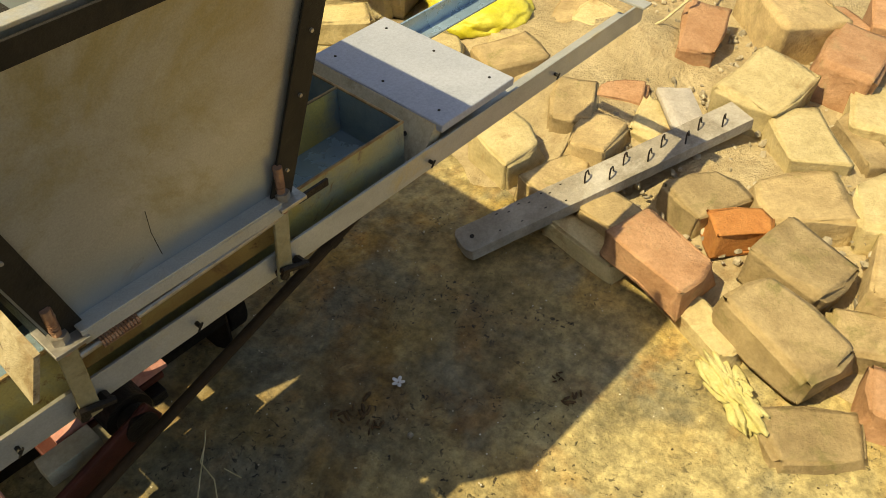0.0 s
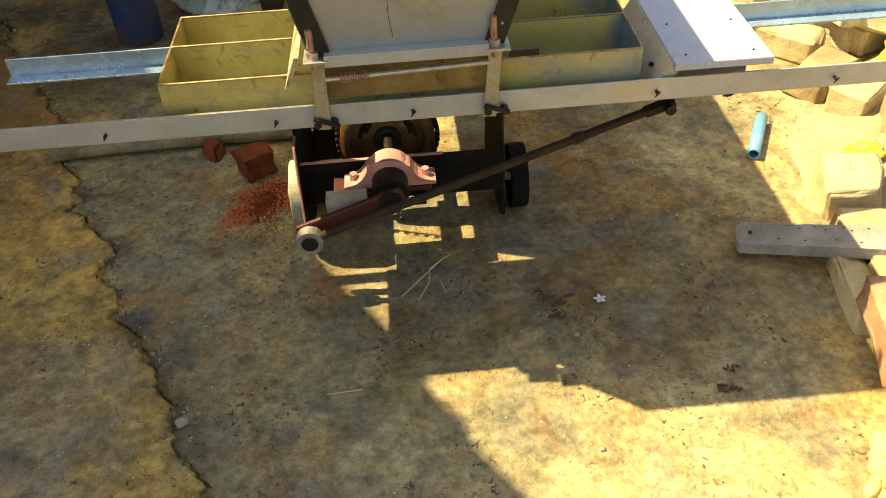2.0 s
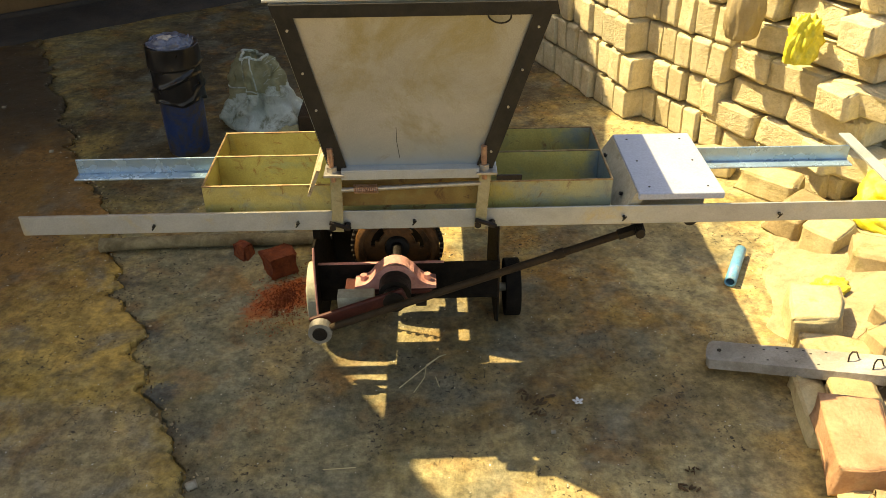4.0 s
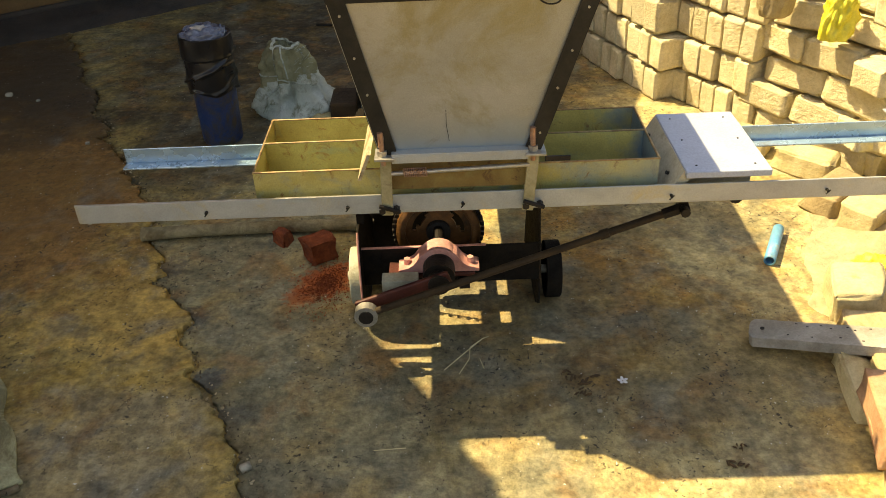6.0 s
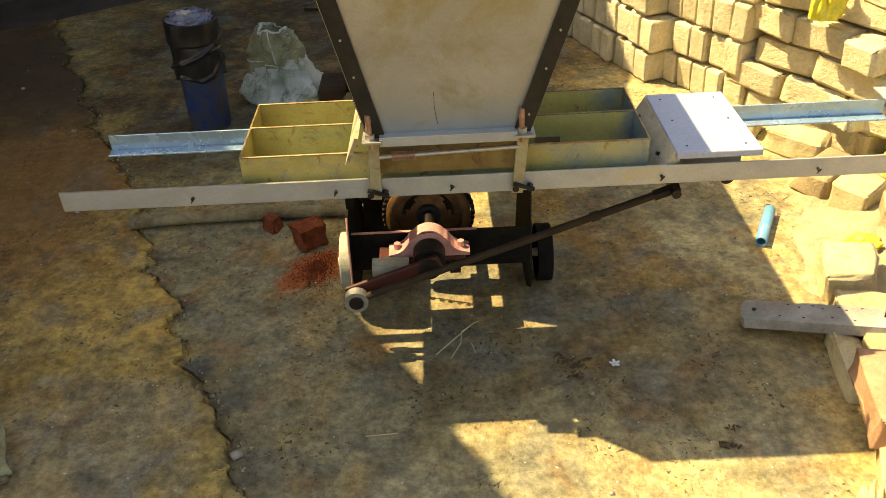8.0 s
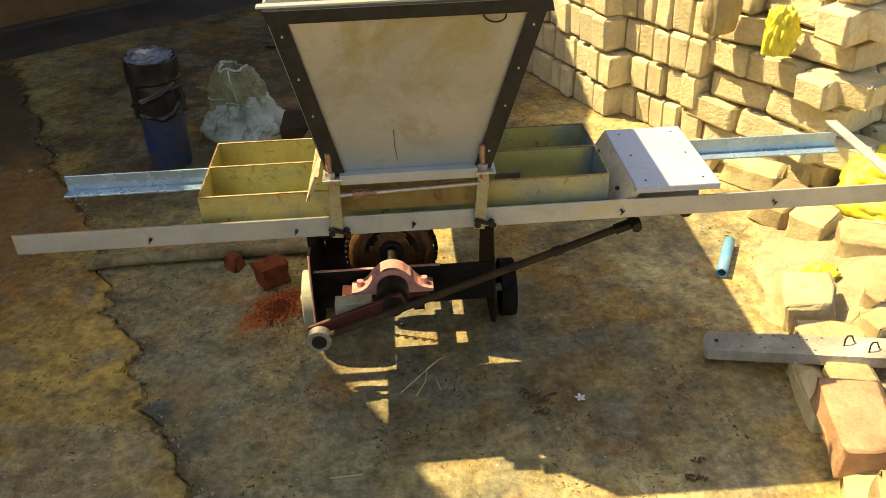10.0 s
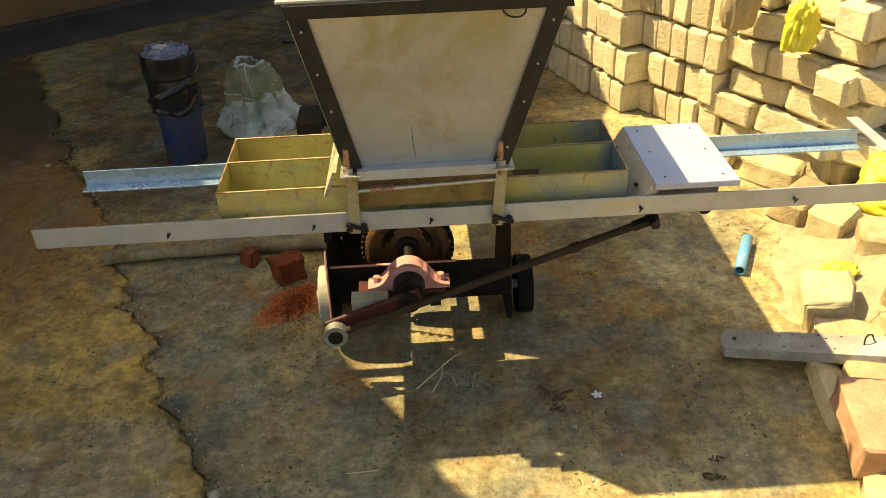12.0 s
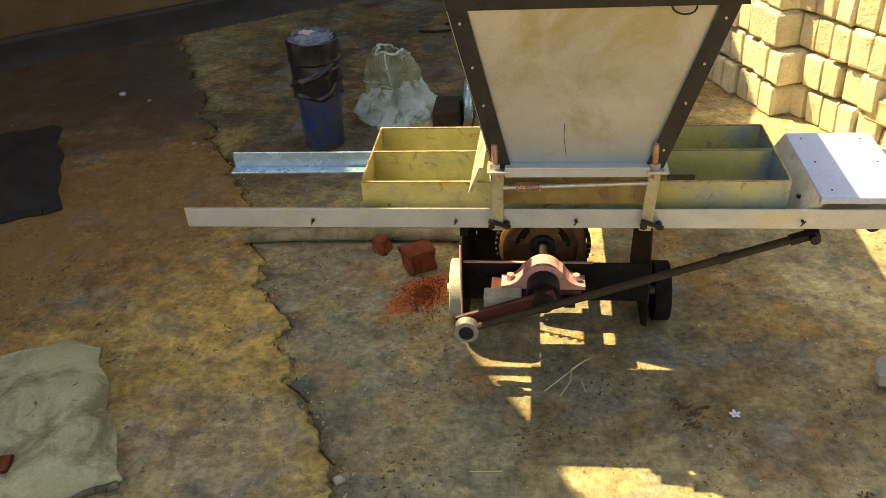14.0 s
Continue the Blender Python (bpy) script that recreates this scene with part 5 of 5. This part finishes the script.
def woven_point(u, f):
    """A point of the sack's skin: u turns round it, f rises from the floor to the mouth."""
    a = 2 * math.pi * u
    taper = (1 - f) ** 0.50 * 0.66 + 0.34
    fold = 0.16 * abs(noise.noise(Vector((math.cos(a) * 1.7, math.sin(a) * 1.7, f * 1.2 + 2)))) + 0.06 * noise.noise(Vector((math.cos(a) * 4, math.sin(a) * 4, f * 5)))
    fold += 0.035 * abs(noise.noise(Vector((math.cos(a) * 9, math.sin(a) * 9, f * 9))))
    dent = 0.75 * math.exp(-((u - 0.78) / 0.075) ** 2 - ((f - 0.30 - 0.9 * (u - 0.78)) / 0.12) ** 2) + 0.22 * math.exp(-((u - 0.62) / 0.04) ** 2 - ((f - 0.6) / 0.2) ** 2)
    fold += 0.05 * abs(noise.noise(Vector((math.cos(a) * 3, math.sin(a) * 3, f * 14))))
    r = 0.166 * taper * (1.18 - fold * 3.6 - dent)
    bulge = 0.03 * math.sin(min(1, f * 2.2) * math.pi)
    return Vector((math.cos(a) * (r + bulge) * 1.0 - 0.045 * f, math.sin(a) * (r + bulge) * 0.75 + 0.05 * f, 0.31 * f * (1 + 0.10 * noise.noise(Vector((math.cos(a), math.sin(a), 7))))))


bm = bmesh.new()
NU, NF = 84, 34
skin = [[bm.verts.new(woven_point(i / NU, j / NF)) for i in range(NU)] for j in range(NF + 1)]
for j in range(1, 7):
    s_ = 1 - j / 7.5
    top = skin[NF]
    c = sum((v.co for v in top), Vector()) / NU
    skin.append([bm.verts.new(c + (v.co - c) * s_ + Vector((0, 0, -0.018 * j + 0.015 * noise.noise(v.co * 30 + Vector((j, 0, 0)))))) for v in top])
for a, b in zip(skin, skin[1:]):
    for i in range(NU):
        bm.faces.new((a[i], a[(i + 1) % NU], b[(i + 1) % NU], b[i]))
bm.faces.new(skin[-1])
cloth = part("sack_cloth", bm, "sackcloth", woven, smooth=True)
cloth.data.materials.append(M["sack_dark"])
for p in cloth.data.polygons:
    c = p.center
    if c.z > 0.175 + 0.25 * c.x + 0.02 * noise.noise(c * 25):
        p.material_index = 1
for u0, u1, f0, f1 in ((0.60, 0.66, 0.02, 0.98), (0.80, 0.74, 0.05, 0.99), (0.55, 0.92, 0.62, 0.50)):
    pts = [woven_point(u0 + (u1 - u0) * k / 22, f0 + (f1 - f0) * k / 22) * 1.012 for k in range(23)]
    part("seam", wire(bmesh.new(), pts, 0.0035, 6), "sackcloth", woven, "stitched seam")
part("hem", wire(bmesh.new(), [woven_point(k / 40, 1.0) * 1.0 for k in range(41)], 0.006, 6), "sackcloth", woven, "frayed hem")
for k in range(26):
    p = woven_point(0.82 + 0.14 * random.random(), random.uniform(0.55, 1.0))
    q = p + Vector((random.uniform(0.0, 0.035), random.uniform(-0.03, 0.0), random.uniform(0.0, 0.035)))
    part("loose_thread", wire(bmesh.new(), [p, p.lerp(q, 0.5) + Vector((0.006, 0, 0.004)), q], 0.0011, 4), "sackcloth", woven)
sack("pale_rag", (-0.60, 3.44, 0.0), (0.085, 0.05, 0.035), 8.8, "mat", "small pale rag beside the woven sack", 0.3, 0.2, 20, "rag")
sack("yellow_sack", (1.74, 2.66, 0.0), (0.23, 0.15, 0.16), 7.1, "yellow_sack", "crumpled bright yellow plastic sack on the rubble", 0.25, 0.10, 25)
sack("yellow_sack", (1.60, 2.47, 0.06), (0.16, 0.10, 0.06), 5.1, "yellow_sack", "flattened yellow plastic sack on the bricks", 0.2, 0.05, -25)
sack("yellow_bag", (1.325, 2.935, 0.50), (0.062, 0.045, 0.105), 9.4, "yellow_sack", "bright yellow plastic bag hung on the brick stack", 0.3, 0.2, 10, "bag")
sack("jute_sack", (1.165, 3.12, 0.53), (0.075, 0.055, 0.17), 2.4, "jute", "brown jute sack hung over the brick stack", 0.12, 0.07, 5)
sack("yellow_scrap", (1.22, 2.16, 0.02), (0.07, 0.05, 0.035), 4.2, "yellow_sack", "torn yellow plastic scrap among bricks", 0.4, 0.25, 30, "plastic scrap")
sack("cloth_strip", (0.82, 1.17, 0.0), (0.032, 0.10, 0.03), 6.2, "faded_cloth", "torn faded yellow cloth strip by the kerb bricks", 0.35, 0.45, -30, "plastic scrap")

# cement sack lying on the floor
bm = bmesh.new()
bmesh.ops.create_grid(bm, x_segments=44, y_segments=44, size=0.5)
for v in bm.verts:
    x, y = v.co.x, v.co.y
    e = max(abs(x), abs(y)) * 2
    h = 0.030 * (1 - e ** 4) + 0.012 * noise.noise(Vector((x * 5, y * 5, 2))) + 0.004 * noise.noise(Vector((x * 16, y * 16, 2)))
    v.co = Vector((x * 0.56 + 0.02 * noise.noise(Vector((y * 6, 0, 0))), y * 0.66 + 0.02 * noise.noise(Vector((x * 6, 4, 0))), max(0.006, h + 0.01)))
    if x > 0.36 and y > 0.36:
        v.co.y -= 0.10 * ((x - 0.36) / 0.14) * ((y - 0.36) / 0.14)
ext = bmesh.ops.extrude_face_region(bm, geom=bm.faces[:])
for v in [g for g in ext["geom"] if isinstance(g, bmesh.types.BMVert)]:
    v.co.z = 0.0025
ob = link_bm("cement_sack", bm, "mat", True)
ob.matrix_world = pose(-1.525, 1.575, 0.013, 0, 0, 30)
tagged(ob, "flat empty pale grey cement sack with dark stains on the floor", "sack")
part("frayed_hem", wire(bmesh.new(), [(-0.27 + 0.027 * i, -0.338 - 0.006 * math.sin(i * 1.7), 0.008) for i in range(21)], 0.0085, 6), "crumb", ob, "dark frayed hem")
part("folded_lip", wire(bmesh.new(), [(-0.24 + 0.024 * i, 0.322 - 0.06 * (i / 18) ** 6 + 0.004 * math.sin(i * 2.1), 0.016) for i in range(19)], 0.0075, 6), "mat", ob, "rolled upper edge")

# folded dark tarpaulin at the yard's edge
bm = bmesh.new()
bmesh.ops.create_grid(bm, x_segments=26, y_segments=26, size=0.5)
for v in bm.verts:
    x, y = v.co.x, v.co.y
    e = max(abs(x), abs(y)) * 2
    v.co = Vector((x * 0.62 + 0.03 * noise.noise(Vector((y * 5, 1, 0))), y * 0.85, 0.012 + 0.07 * (1 - e ** 6) + 0.02 * noise.noise(Vector((x * 6, y * 6, 4)))))
ext = bmesh.ops.extrude_face_region(bm, geom=bm.faces[:])
for v in [g for g in ext["geom"] if isinstance(g, bmesh.types.BMVert)]:
    v.co.z = 0.008
ob = link_bm("tarpaulin", bm, "tarp", True)
ob.matrix_world = pose(-2.42, 3.0, 0, 0, 0, 27)
tagged(ob, "folded dark tarpaulin lying on the earth", "tarpaulin")
part("rolled_edge", wire(bmesh.new(), [(-0.31 + 0.031 * i, -0.43 + 0.008 * math.sin(i * 1.3), 0.018) for i in range(21)], 0.013, 8), "tarp", ob, "rolled tarpaulin edge")

# ---- drive motor behind the hopper ----
motor = thing("drive_motor", "dark drive motor with grey wheel behind the hopper", "motor", (-0.50, 3.42, 0))
bm = new_box((-0.06, -0.08, 0.02), (0.06, 0.10, 0.15), 0.012)
part("motor_body", bm, "rod", motor, "dull brown casing")
part("motor_foot", new_box((-0.12, -0.09, 0.0), (0.08, 0.11, 0.0195), 0.003), "steel_dark", motor)
bm = lathe(bmesh.new(), [(0.01, -0.012), (0.085, -0.012), (0.100, -0.018), (0.104, 0.0), (0.100, 0.018), (0.085, 0.012), (0.01, 0.012)], 32,
           Matrix.Translation((0.095, 0.0, 0.16)) @ Matrix.Rotation(math.pi / 2, 4, 'Y'))
part("motor_wheel", bm, "galv", motor, "grey spoked wheel", True)
part("motor_shaft", rod_between(bmesh.new(), (0.05, 0, 0.16), (0.13, 0, 0.16), 0.012, 12), "steel_dark", motor)
bm = new_box((0.128, -0.02, 0.0), (0.134, 0.06, 0.36), 0.001)
part("motor_bracket", bm, "bolt", motor)

# ---- small litter ----
flower = thing("fallen_flower", "small white five-petalled blossom fallen on concrete", "flower", (0.38, 1.73, 0.002))
for k in range(5):
    a = 2 * math.pi * k / 5 + 0.4
    bm = bmesh.new()
    bmesh.ops.create_icosphere(bm, subdivisions=2, radius=1, matrix=Matrix.Translation((0.0085 * math.cos(a), 0.0085 * math.sin(a), 0.004)) @ Matrix.Rotation(a, 4, 'Z') @ Matrix.Rotation(-0.25, 4, 'Y') @ Matrix.Diagonal((0.0075, 0.0045, 0.0012, 1)))
    part("petal", bm, "petal", flower, smooth=True)
stone = link_bm("pebble", rough_block(0.026, 0.020, 0.014, 3, 3, 0.004), "gravel", True)
stone.matrix_world = pose(-0.59, 1.465, 0, 0, 0, 30)
tagged(stone, "small pale pebble on the floor", "pebble")
for x, y, s in ((0.30, 1.62, 0.012), (0.29, 1.30, 0.01), (-0.02, 3.9, 0.02)):
    ob = link_bm("pebble", rough_block(s, s * 0.8, s * 0.6, x * 9, 3, s * 0.15), "gravel", True)
    ob.matrix_world = pose(x, y, 0)
    tagged(ob, "small pale pebble on the floor", "pebble")


for x, y, s in ((-2.152, 2.962, 0.022), (-2.203, 3.918, 0.026), (-2.031, 3.839, 0.018), (-1.62, 3.34, 0.016), (-1.376, 2.656, 0.012)):
    ob = link_bm("pebble", rough_block(s, s * 0.8, s * 0.6, x * 9, 3, s * 0.15), "gravel", True)
    ob.matrix_world = pose(x, y, 0.006)
    tagged(ob, "small pale stone chip on the trodden earth", "pebble")
bm = wire(bmesh.new(), [(-0.80, 4.84, 0.006), (-0.70, 4.82, 0.008), (-0.60, 4.85, 0.008), (-0.575, 4.89, 0.010), (-0.60, 4.95, 0.012), (-0.66, 4.97, 0.008)], 0.008, 6)
tagged(link_bm("wire_scrap", bm, "black_angle"), "bent black wire scrap on the dark floor", "wire")


def leaf_litter(x, y, s, seed):
    bm = bmesh.new()
    rnd = random.Random(seed)
    for k in range(7):
        p = Vector((rnd.uniform(-1, 1) * s, rnd.uniform(-0.6, 0.6) * s, 0.004))
        bmesh.ops.create_icosphere(bm, subdivisions=1, radius=1, matrix=Matrix.Translation(p) @ Matrix.Rotation(rnd.uniform(0, 6), 4, 'Z') @ Matrix.Diagonal((s * 0.45, s * 0.13, 0.003, 1)))
    ob = link_bm("dry_leaf", bm, "leaf", True)
    ob.matrix_world = pose(x, y, 0)
    tagged(ob, "crumpled dry brown leaf on the floor", "leaf")


leaf_litter(0.275, 1.735, 0.036, 2)
leaf_litter(0.245, 1.765, 0.026, 8)
leaf_litter(0.265, 1.695, 0.022, 9)
leaf_litter(0.60, 1.42, 0.026, 3)
leaf_litter(0.62, 1.48, 0.015, 5)
bm = wire(bmesh.new(), [(-0.10, 1.80, 0.004), (-0.05, 1.85, 0.012), (0.01, 1.91, 0.02), (0.03, 1.94, 0.004)], 0.0016, 5)
wire(bm, [(-0.06, 1.78, 0.004), (-0.03, 1.83, 0.014), (-0.025, 1.88, 0.016), (0.0, 1.90, 0.02)], 0.0014, 5)
wire(bm, [(0.01, 1.80, 0.004), (0.0, 1.84, 0.006)], 0.0012, 5)
tagged(link_bm("straw_wisp", bm, "straw"), "loose dry straw stalks on the floor", "straw")
bm = wire(bmesh.new(), [(-0.28, 1.51, 0.003), (-0.20, 1.515, 0.003)], 0.0013, 5)
tagged(link_bm("straw_wisp", bm, "straw"), "single dry straw stalk on the floor", "straw")
bm = wire(bmesh.new(), [(1.75, 2.02, 0.14), (1.80, 1.96, 0.19), (1.90, 1.93, 0.24), (2.1, 1.99, 0.25)], 0.004, 6)
tagged(link_bm("dry_stalk", bm, "straw"), "bent dry plant stalk over the bricks", "stalk")
